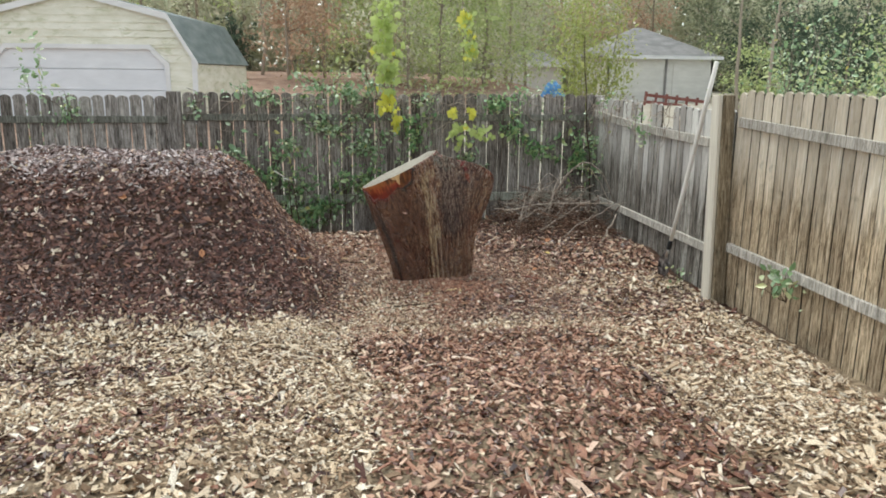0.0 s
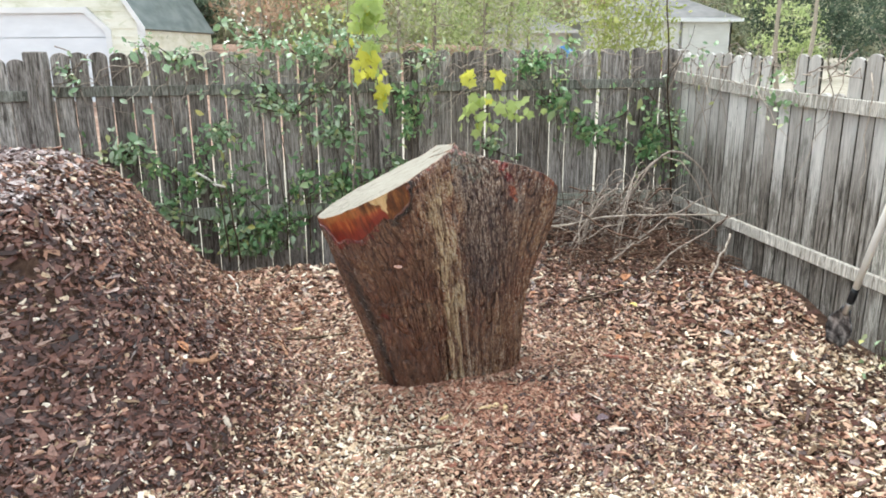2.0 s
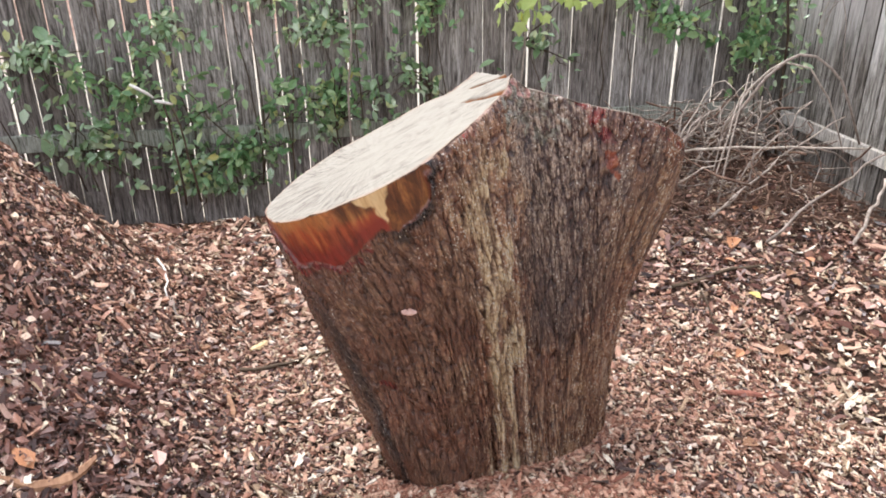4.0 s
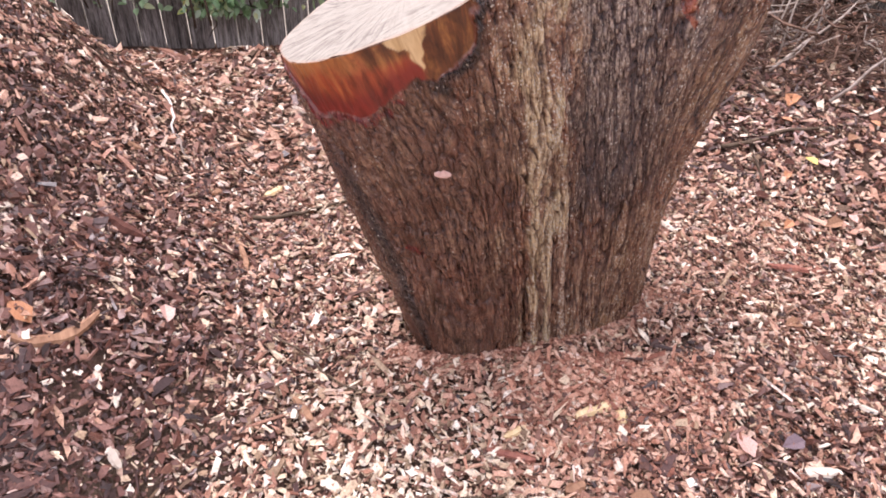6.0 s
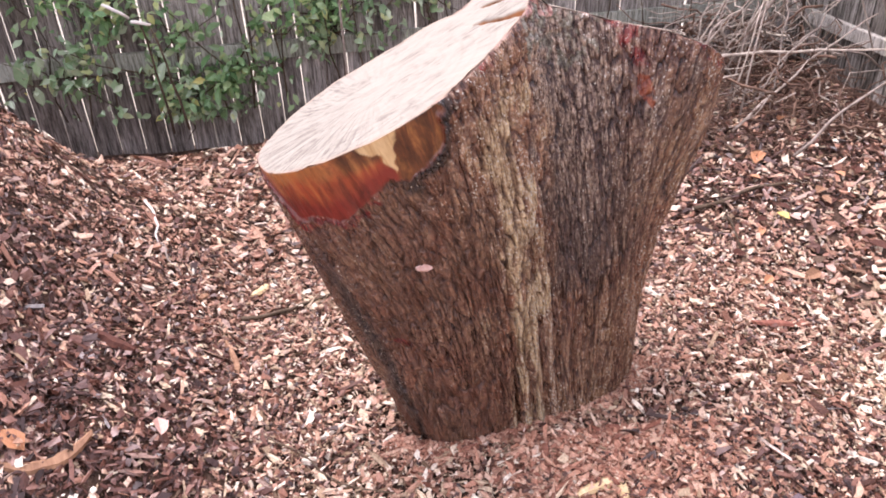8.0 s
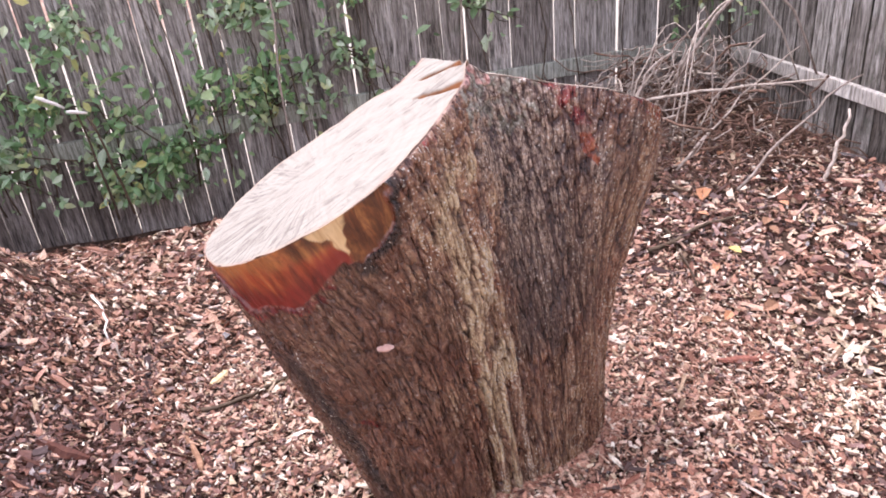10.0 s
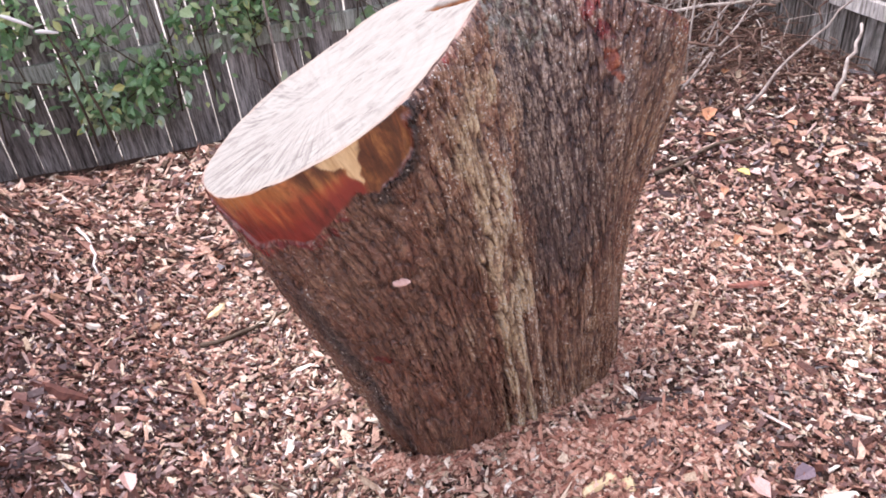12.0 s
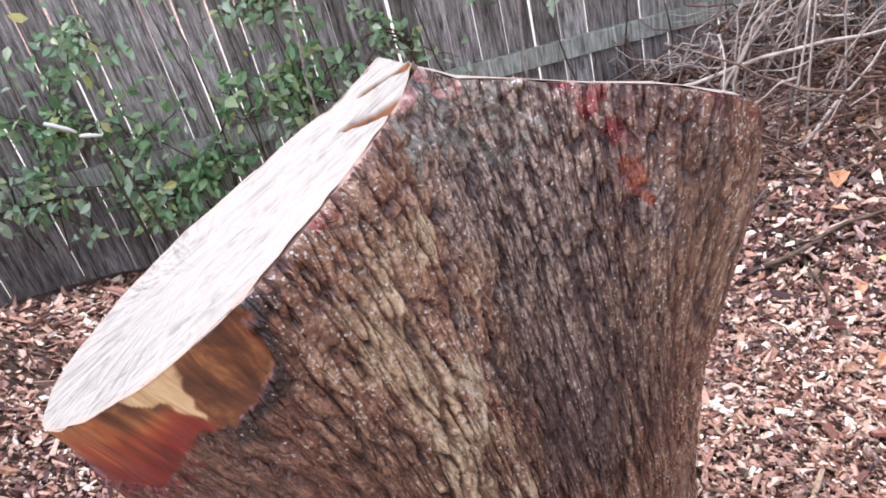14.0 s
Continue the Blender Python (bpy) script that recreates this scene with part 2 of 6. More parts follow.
M_RAIL_PALE = fence_material("pale_weathered_rail", (0.34, 0.315, 0.275), (0.58, 0.55, 0.5), (0.76, 0.735, 0.69), 0.4, None, 0.3)


kpb = Nodes("pale_new_board", 0.75, 0.25)
board_n = kpb.noise(kpb.mapped(scale=(40, 40, 2)), 1.0, 5, 0.6, 0.5)
M_PALE_BOARD = kpb.color(kpb.ramp(board_n, [(0.3, (0.58, 0.52, 0.42)), (0.7, (0.8, 0.75, 0.64))])).bump(board_n, 0.3, 0.004).mat


M_RAIL_BACK = fence_material("mossy_grey_rail", (0.3, 0.32, 0.27), (0.5, 0.525, 0.455), (0.66, 0.68, 0.6), 0.35, None, 0.2)

# near-black for board side faces: the shade in the gaps put into colour
M_GAP_SHADE = fence_material("board_gap_shade", (0.02, 0.017, 0.013), (0.06, 0.052, 0.042), (0.12, 0.105, 0.085), 0.4, None, 0.5)
M_RAIL_DARK = fence_material("dark_mossy_rail", (0.12, 0.125, 0.105), (0.29, 0.295, 0.26), (0.46, 0.46, 0.41), 0.5, None, 0.25)


def twig_material(name, a, b):
    k = Nodes(name, 0.85, 0.2)
    n = k.noise(k.mapped(scale=(30, 30, 30)), 1.0, 4)
    tint = k.ramp(k.random(), [(0, (0.55, 0.5, 0.48)), (1, (1.1, 1.05, 1))])
    return k.color(k.mix(1.0, k.ramp(n, [(0.3, a), (0.7, b)]), tint, "MULTIPLY")).bump(n, 0.5, 0.003).mat


M_TWIG = twig_material("dry_twig", (0.27, 0.23, 0.19), (0.62, 0.56, 0.49))
M_TWIG_BROWN = twig_material("brown_twig", (0.09, 0.055, 0.04), (0.26, 0.17, 0.125))
M_STEM = twig_material("brown_stem", (0.06, 0.045, 0.03), (0.16, 0.12, 0.085))
M_TRUNK = twig_material("grey_tree_bark", (0.28, 0.25, 0.21), (0.48, 0.44, 0.37))


def leaf_material(name, stops, rough=0.5, spec=0.35, thin=0.55):
    k = Nodes(name, rough, spec)
    n = k.noise(k.mapped(scale=(40, 40, 40)), 1.0, 2)
    c = k.mix(0.35, k.ramp(k.island(), stops), k.ramp(n, [(0.3, (0.65, 0.65, 0.6)), (0.7, (1.05, 1.05, 1.05))]), "MULTIPLY")
    k.color(c)
    t = k.n.new("ShaderNodeBsdfTranslucent")
    k.l.new(c, t.inputs["Color"])
    s = k.n.new("ShaderNodeMixShader")
    s.inputs[0].default_value = thin
    k.l.new(k.bsdf.outputs[0], s.inputs[1])
    k.l.new(t.outputs[0], s.inputs[2])
    k.l.new(s.outputs[0], k.n["Material Output"].inputs[0])
    return k.mat


M_VINE = leaf_material("vine_leaf", [(0, (0.17, 0.29, 0.13)), (0.5, (0.37, 0.52, 0.29)), (0.85, (0.58, 0.68, 0.48)), (0.96, (0.58, 0.62, 0.3)), (1, (0.68, 0.58, 0.16))], 0.26, 0.8, 0.25)
M_VINE_BRIGHT = leaf_material("bright_vine_leaf", [(0, (0.12, 0.26, 0.1)), (0.5, (0.27, 0.46, 0.19)), (0.85, (0.46, 0.6, 0.31)), (1, (0.64, 0.66, 0.26))], 0.3, 0.7, 0.3)
M_MAPLE = leaf_material("maple_leaf_green", [(0, (0.4, 0.54, 0.17)), (0.6, (0.56, 0.66, 0.25)), (1, (0.7, 0.74, 0.34))])
M_MAPLE_Y = leaf_material("maple_leaf_yellow", [(0, (0.66, 0.66, 0.1)), (1, (0.8, 0.76, 0.16))])
# olive, green and rust leaves kept pale: far haze put into their colour
M_WOODS = leaf_material("olive_woodland_leaf", [(0, (0.46, 0.47, 0.33)), (0.5, (0.6, 0.61, 0.44)), (0.85, (0.69, 0.68, 0.53)), (1, (0.72, 0.65, 0.52))])
M_WOODS_GREEN = leaf_material("green_woodland_leaf", [(0, (0.34, 0.42, 0.18)), (0.6, (0.52, 0.6, 0.28)), (1, (0.68, 0.71, 0.4))])
# darker leaf copy: the thicket's shade is put into this colour
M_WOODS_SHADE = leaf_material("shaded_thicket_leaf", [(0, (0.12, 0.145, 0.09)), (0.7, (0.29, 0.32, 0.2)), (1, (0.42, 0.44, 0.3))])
M_SHRUB = leaf_material("yellow_green_shrub_leaf", [(0, (0.3, 0.35, 0.11)), (0.6, (0.45, 0.49, 0.17)), (1, (0.6, 0.6, 0.28))])
M_WOODS_RUST = leaf_material("rust_woodland_leaf", [(0, (0.42, 0.29, 0.21)), (0.6, (0.64, 0.45, 0.33)), (1, (0.74, 0.58, 0.43))])
M_WOODS_DARK = leaf_material("dark_evergreen_leaf", [(0, (0.05, 0.075, 0.05)), (0.7, (0.11, 0.15, 0.1)), (1, (0.17, 0.22, 0.14))])


# ---- the ground: one sheet, a mulched yard and the field beyond it ----
FENCE_Y, FENCE_X = 10.2, 4.22


def pile_height(x, y):
    """The heap of dark mulch: a flat-topped ridge with steep sides."""
    dx = np.maximum(x + 0.8, 0) + np.maximum(-4.6 - x, 0)
    dy = np.maximum(6.85 - y, 0) * 1.3 + np.maximum(y - 7.75, 0) * 0.9
    d = np.hypot(dx, dy) + 0.05 * vnoise(x * 2.2, y * 2.2)
    top = np.interp(d, [-0.1, 0.0, 0.2, 0.38, 0.5, 0.67, 0.85, 1.07, 1.3, 1.6], [1.26, 1.24, 1.14, 1.0, 0.86, 0.63, 0.41, 0.22, 0.06, 0.0])
    return top + 0.05 * vnoise(x * 1.7 + 5, y * 1.7) * (top > 0.9)


def ground_height(x, y):
    x, y = np.asarray(x, float), np.asarray(y, float)
    h = -0.11 * (1 - sstep(6.15, 6.75, y)) * (1 - sstep(1.9, 2.5, x)) - 0.13 * sstep(1.9, 2.6, x) * (1 - sstep(7.3, 8.1, y))
    h = h + 0.17 * np.exp(-(((x - 1.6) / 0.8) ** 2) - ((y - 4.1) / 0.75) ** 2)
    h = h - 0.07 * np.exp(-(((x - 0.7) / 0.6) ** 2) - ((y - 5.2) / 0.5) ** 2)
    h = h + 0.12 * np.exp(-(((x + 1.0) / 1.0) ** 2) - ((y - 3.9) / 0.7) ** 2)
    h = h + 0.1 * (1 - sstep(0.5, 3.2, y)) + 0.05 * np.exp(-(((x - 3.2) / 0.9) ** 2) - ((y - 8.7) / 0.7) ** 2)
    h = h + 0.025 * fbm(x * 1.4, y * 1.4, 3) + pile_height(x, y)
    h = h + 0.045 * np.exp(-(((x - 1.42) / 0.3) ** 2) - ((y - 6.75 - 0.25 * (x - 1.42)) / 0.14) ** 2)
    h = h - 0.33 * sstep(9.3, 9.75, y) * (1 - sstep(0.5, 1.4, x))
    inside = (1 - sstep(FENCE_Y, FENCE_Y + 0.5, y)) * (1 - sstep(FENCE_X, FENCE_X + 0.5, x))
    hill = sstep(14, 36, y) * (2.0 - 1.3 * sstep(8, 14, x)) + 0.012 * np.maximum(y - 36, 0)
    return h * inside + (hill - 0.15) * (1 - inside)


far = np.array([0.5, 1, 2, 3, 4, 5.5, 7, 9, 11, 13.5, 16, 19, 22, 25, 30, 40, 55, 80, 128, 256, 420.0])
gx = np.concatenate([-7.5 - far[::-1], np.arange(-7.5, 5.01, 0.07), 5.0 + far])
gy = np.concatenate([-4.0 - far[::-1], np.arange(-4.0, 11.01, 0.07), 11.0 + far])
GX, GY = np.meshgrid(gx, gy, indexing="ij")
gv = np.stack([GX, GY, ground_height(GX, GY)], -1).reshape(-1, 3)
gq = grid_quads(len(gx), len(gy))
gc = gv[gq].mean(1)
slots = ((gc[:, 1] > FENCE_Y + 0.05) | (gc[:, 0] > FENCE_X + 0.08)).astype(int)
tagged(new("ground", np_mesh("ground", gv, gq, [bed_material(), field_material()], slots, True)), "dark mulched yard soil with brown leaf-littered field beyond", "ground", kind="structure")


# ---- loose wood chips, three kinds ----
CUBE = np.array([[-1, -1, -1], [1, -1, -1], [1, 1, -1], [-1, 1, -1], [-1, -1, 1], [1, -1, 1], [1, 1, 1], [-1, 1, 1]], float) / 2
CUBE_Q = np.array([[4, 5, 6, 7], [0, 1, 5, 4], [2, 3, 7, 6], [1, 2, 6, 5], [3, 0, 4, 7]])


def chips(x, y, length, seed, sides=5, strips=0.05):
    """Splintered flat chips strewn on the ground at x, y."""
    g = np.random.default_rng(seed)
    n = len(x)
    e = 0.03
    h = ground_height(x, y)
    nx, ny = -(ground_height(x + e, y) - h) / e, -(ground_height(x, y + e) - h) / e
    nz = np.stack([nx, ny, np.ones(n)], -1) + g.normal(0, 0.5, (n, 3)) * [1, 1, 0.2]
    nz /= np.linalg.norm(nz, axis=1)[:, None]
    yaw = g.random(n) * 2 * np.pi
    ax = np.stack([np.cos(yaw), np.sin(yaw), np.zeros(n)], -1)
    ax -= nz * (ax * nz).sum(1)[:, None]
    ax /= np.linalg.norm(ax, axis=1)[:, None]
    ay = np.cross(nz, ax)
    L = length * np.exp(g.normal(-0.1, 0.6, n))
    strip = g.random(n) < strips
    W = np.where(strip, 0.35, 1.0) * np.minimum(L, length * 1.4) * g.uniform(0.2, 0.8, n)
    T = np.minimum(W * g.uniform(0.2, 0.5, n), 0.011)
    L = np.where(strip, length * g.uniform(1.4, 2.4, n), L)
    b = CUBE[None] * (1 + g.uniform(-0.75, 0.3, (n, 8, 3)) * [1, 1.15, 0.6])
    b[:, :, 2] += (g.normal(0, 0.8, n)[:, None]) * (b[:, :, 0] ** 2) * 1.5
    p = b[:, :, 0, None] * (ax * L[:, None])[:, None] + b[:, :, 1, None] * (ay * W[:, None])[:, None] + b[:, :, 2, None] * (nz * T[:, None])[:, None]
    c = np.stack([x, y, h + 0.004 + 0.026 * g.random(n) ** 1.3], -1)
    return (c[:, None] + p).reshape(-1, 3), (CUBE_Q[None, :sides] + 8 * np.arange(n)[:, None, None]).reshape(-1, 4)


def scatter(x0, x1, y0, y1, per_m2, seed):
    g = np.random.default_rng(seed)
    n = int((x1 - x0) * (y1 - y0) * per_m2)
    return g.uniform(x0, x1, n), g.uniform(y0, y1, n)


near = scatter(-0.4, 2.9, 5.55, 7.95, 12500, 1)
mid = scatter(-2.5, 4.15, 3.4, 9.1, 2850, 2)
km = ~((mid[0] > -0.4) & (mid[0] < 2.9) & (mid[1] > 5.55) & (mid[1] < 7.95))
wide = scatter(-4.2, 4.15, 2.0, 10.12, 1250, 3)
kw = ~((wide[0] > -2.5) & (wide[1] > 3.4) & (wide[1] < 9.1))
rest = scatter(-9.5, 4.15, -6.0, 10.1, 170, 6)
kr = ~((rest[0] > -4.2) & (rest[1] > 2.0))
slope = scatter(-2.4, 0.1, 5.75, 7.2, 5200, 4)
hid = np.random.default_rng(5).random(kw.sum()) < 0.75 * (wide[0][kw] < -0.9) * (wide[1][kw] > 7.7)
kw[np.flatnonzero(kw)[hid]] = False
cx = np.concatenate([near[0], mid[0][km], wide[0][kw], slope[0], rest[0][kr]])
cy = np.concatenate([near[1], mid[1][km], wide[1][kw], slope[1], rest[1][kr]])
cl = np.concatenate([np.where(np.arange(len(near[0])) % 3 == 0, 0.0235, 0.0145), np.full(km.sum(), 0.031), np.full(kw.sum(), 0.044), np.full(len(slope[0]), 0.03), np.full(kr.sum(), 0.075)])
in_stump = ((cx - 1.42) / 0.36) ** 2 + ((cy - 7.03 - 0.25 * (cx - 1.42)) / 0.17) ** 2 < 1
wob = 0.35 * fbm(cx * 1.3 + 3, cy * 1.3, 3)
# right slope gets fewer dark chips: its sheen is put into the mix
darkness = sstep(0.0, 0.2, pile_height(cx, cy) + 0.12 * wob) * (0.93 - 0.7 * sstep(-1.1, -0.3, cx) * sstep(6.3, 6.9, cy))
front_red = sstep(0.5, 1.0, cx + wob) * (1 - sstep(2.2, 2.8, cx + wob)) * (1 - sstep(5.4, 6.0, cy))
back_red = sstep(5.7, 6.3, cy + 0.5 * wob) * (1 - sstep(2.5, 3.2, cx + wob) * (1 - sstep(6.9, 7.6, cy)))
side_red = 0.45 * sstep(1.7, 2.3, cx) * sstep(4.3, 5.0, cy) * (1 - sstep(3.4, 3.9, cx))
redness = np.maximum(np.maximum(front_red, side_red), 0.86 * back_red) + 0.25 * wob
dice = np.random.default_rng(11).random(len(cx))
kind_of = np.where(dice < darkness * 0.92, 0, np.where(np.random.default_rng(12).random(len(cx)) < np.clip(redness, 0.05, 0.93), 1, 2))
kind_of = np.where((kind_of == 1) & (dice > 0.94) & (cy > 5.8), 2, kind_of)
kind_of = np.where((kind_of == 1) & (dice < 0.06 + 0.72 * (1 - sstep(-0.1, 1.0, cx + wob)) * (1 - 0.75 * sstep(6.8, 7.4, cy + 0.5 * wob))), 0, kind_of)
kind_of = np.where((kind_of == 1) & (dice > 1 - 0.14 * sstep(1.7, 2.7, cx + wob) * sstep(5.6, 6.2, cy)), 2, kind_of)
kind_of = np.where((kind_of > 0) & (np.random.default_rng(13).random(len(cx)) < 0.17 * sstep(1.5, 2.1, cx) * sstep(6.6, 7.2, cy)), 0, kind_of)
cream = 0.5 * np.exp(-(((cx - 0.75) / 0.4) ** 2) - ((cy - 6.3) / 0.35) ** 2)
kind_of = np.where((kind_of == 1) & (np.random.default_rng(14).random(len(cx)) < cream), 2, kind_of)
kind_of = np.where((kind_of == 2) & (dice < 0.7 * (1 - sstep(-0.2, 0.5, cx + wob)) * sstep(5.9, 6.4, cy)), 0, kind_of)
# dark chips along the front mound's right edge paint its shaded slope
kind_of = np.where((kind_of > 0) & (dice < 0.4 * np.exp(-(((cx - 2.45 + wob) / 0.3) ** 2)) * (1 - sstep(4.4, 5.0, cy))), 0, kind_of)
kind_of = np.where((kind_of == 1) & (dice < 0.26 * front_red), 0, kind_of)
hollow = sstep(0.05, 0.4, fbm(cx * 0.9 + 9, cy * 1.7, 3)) * (1 - sstep(5.0, 5.8, cy)) * (1 - sstep(0.2, 0.9, cx))
kind_of = np.where((kind_of == 2) & (dice < 0.5 * hollow), 0, kind_of)
luck = np.random.default_rng(15).random(len(cx))
mottle = (1 - sstep(-0.4, 0.3, cx + wob)) * (1 - sstep(4.4, 5.1, cy)) * sstep(-0.35, 0.35, fbm(cx * 1.7, cy * 2.6 + 4, 3))
kind_of = np.where((kind_of == 2) & (luck < 0.42 * mottle), np.where(dice < 0.5, 0, 1), kind_of)
dark_left = 0.52 * (1 - sstep(0.15, 0.6, cx + 0.4 * wob)) * (1 - sstep(7.3, 8.0, cy)) * sstep(5.9, 6.15, cy)
dark_right = 0.42 * sstep(1.5, 1.85, cx + 0.3 * wob) * (1 - sstep(6.6, 6.95, cy)) * sstep(5.7, 6.0, cy) + 0.4 * sstep(7.5, 8.2, cy + 0.4 * wob) * sstep(1.9, 2.3, cx)
fresh = np.exp(-(((cx - 0.9) / 0.36) ** 2) - ((cy - 6.4) / 0.34) ** 2)
kind_of = np.where((kind_of > 0) & (luck < dark_left + dark_right), 0, kind_of)
kind_of = np.where((kind_of == 0) & (luck > 1 - 0.6 * fresh), 1, np.where((kind_of == 1) & (luck > 1 - 0.45 * fresh), 2, kind_of))
# paler chips take over near the crest to paint its sheen
crest_sheen = sstep(1.06, 1.24, pile_height(cx, cy) + 0.1 * wob)
kind_of = np.where((kind_of == 0) & (luck < 0.62 * crest_sheen), 3, kind_of)
for k_, (nm, m_, lb) in enumerate((("dark_mulch", M_CHIP_DARK, "dark reddish-brown damp shredded bark mulch heaped beside the stump"), ("reddish_mulch", M_CHIP_RED, "reddish-brown wood chips strewn around the stump"), ("pale_wood_chips", M_CHIP_PALE, "pale tan fresh wood chips covering the yard"), ("dry_mulch", M_CHIP_SHEEN, "pale greyish-pink mulch on the heap's crest, sky sheen in its colour"))):
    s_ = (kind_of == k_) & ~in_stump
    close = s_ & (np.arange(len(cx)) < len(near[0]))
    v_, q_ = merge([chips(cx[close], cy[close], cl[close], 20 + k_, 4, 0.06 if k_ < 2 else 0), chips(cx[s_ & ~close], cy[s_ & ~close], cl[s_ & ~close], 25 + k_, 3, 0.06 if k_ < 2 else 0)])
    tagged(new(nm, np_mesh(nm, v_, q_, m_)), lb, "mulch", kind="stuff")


# fine sawdust and crumbs round the foot of the stump
g_ = np.random.default_rng(31)
a_ = radians(-165) + g_.random(8000) * radians(150)
r_ = 1.0 + np.abs(g_.normal(0, 0.22, len(a_))) * (0.7 + 0.5 * vnoise(a_ * 2.3, a_ * 0))
sx_ = np.concatenate([1.41 + 0.42 * r_ * np.cos(a_), g_.normal(1.62, 0.2, 4500)])
sy_ = np.concatenate([7.0 + 0.1 * r_ * np.cos(a_) + 0.2 * r_ * np.sin(a_), 6.74 - np.abs(g_.normal(0, 0.17, 4500))])
v_, q_ = chips(sx_, sy_, np.where(np.arange(len(sx_)) < len(a_), 0.013, 0.018), 32)
tagged(new("sawdust", np_mesh("sawdust", v_, q_, M_SAWDUST)), "orange-pink sawdust crumbs banked against the stump", "sawdust", kind="stuff")


# ---- the stump ----
def cut_left(x, y):
    return 0.49 * x - 0.05 * y + 0.961


def cut_right(x, y):
    """The far stem's cut: falls to the right and away from the yard."""
    front = np.interp(x, [1.435, 1.5, 1.7, 1.85, 2.0, 2.05], [7.03, 7.08, 7.045, 6.99, 7.045, 7.1])
    crown = np.interp(x, [1.0, 1.425, 1.5, 1.6, 1.7, 1.8, 1.85, 1.9, 1.95, 2.0, 2.05], [1.7, 1.325, 1.268, 1.24, 1.212, 1.195, 1.18, 1.155, 1.13, 1.09, 1.05])
    return crown - 0.3 * np.maximum(y - front, 0.0)


# rim of the two sawn stems and the angle at which each place meets the foot
RIM = np.array([(0.703, 7.0, 188), (0.722, 6.89, 200), (0.758, 6.81, 209), (0.835, 6.735, 220), (0.915, 6.688, 230), (0.985, 6.666, 239), (1.05, 6.66, 246), (1.11, 6.668, 252), (1.17, 6.695, 257), (1.22, 6.733, 261), (1.27, 6.775, 265), (1.335, 6.845, 269), (1.395, 6.92, 273), (1.435, 7.01, 278), (1.5, 7.06, 283), (1.6, 7.06, 290), (1.7, 7.04, 298), (1.8, 7.0, 308), (1.88, 6.99, 319), (1.95, 7.01, 331), (2.01, 7.06, 345), (2.045, 7.16, 362), (1.98, 7.32, 390), (1.72, 7.42, 420), (1.45, 7.34, 448), (1.3, 7.23, 465), (1.2, 7.26, 475), (1.08, 7.25, 490), (0.95, 7.25, 505), (0.83, 7.2, 520), (0.735, 7.1, 537)])


def closed_spline(c, u, wrap):
    """Catmull-Rom through the rows of c; the last column grows by wrap each round."""
    n = len(c)
    i = np.floor(u).astype(int)
    f = (u - i)[:, None]

    def row(k):
        r = c[k % n].copy()
        r[:, -1] += wrap * np.floor_divide(k, n)
        return r

    p0, p1, p2, p3 = row(i - 1), row(i), row(i + 1), row(i + 2)
    return 0.5 * (2 * p1 + (p2 - p0) * f + (2 * p0 - 5 * p1 + 4 * p2 - p3) * f**2 + (3 * p1 - p0 - 3 * p2 + p3) * f**3)


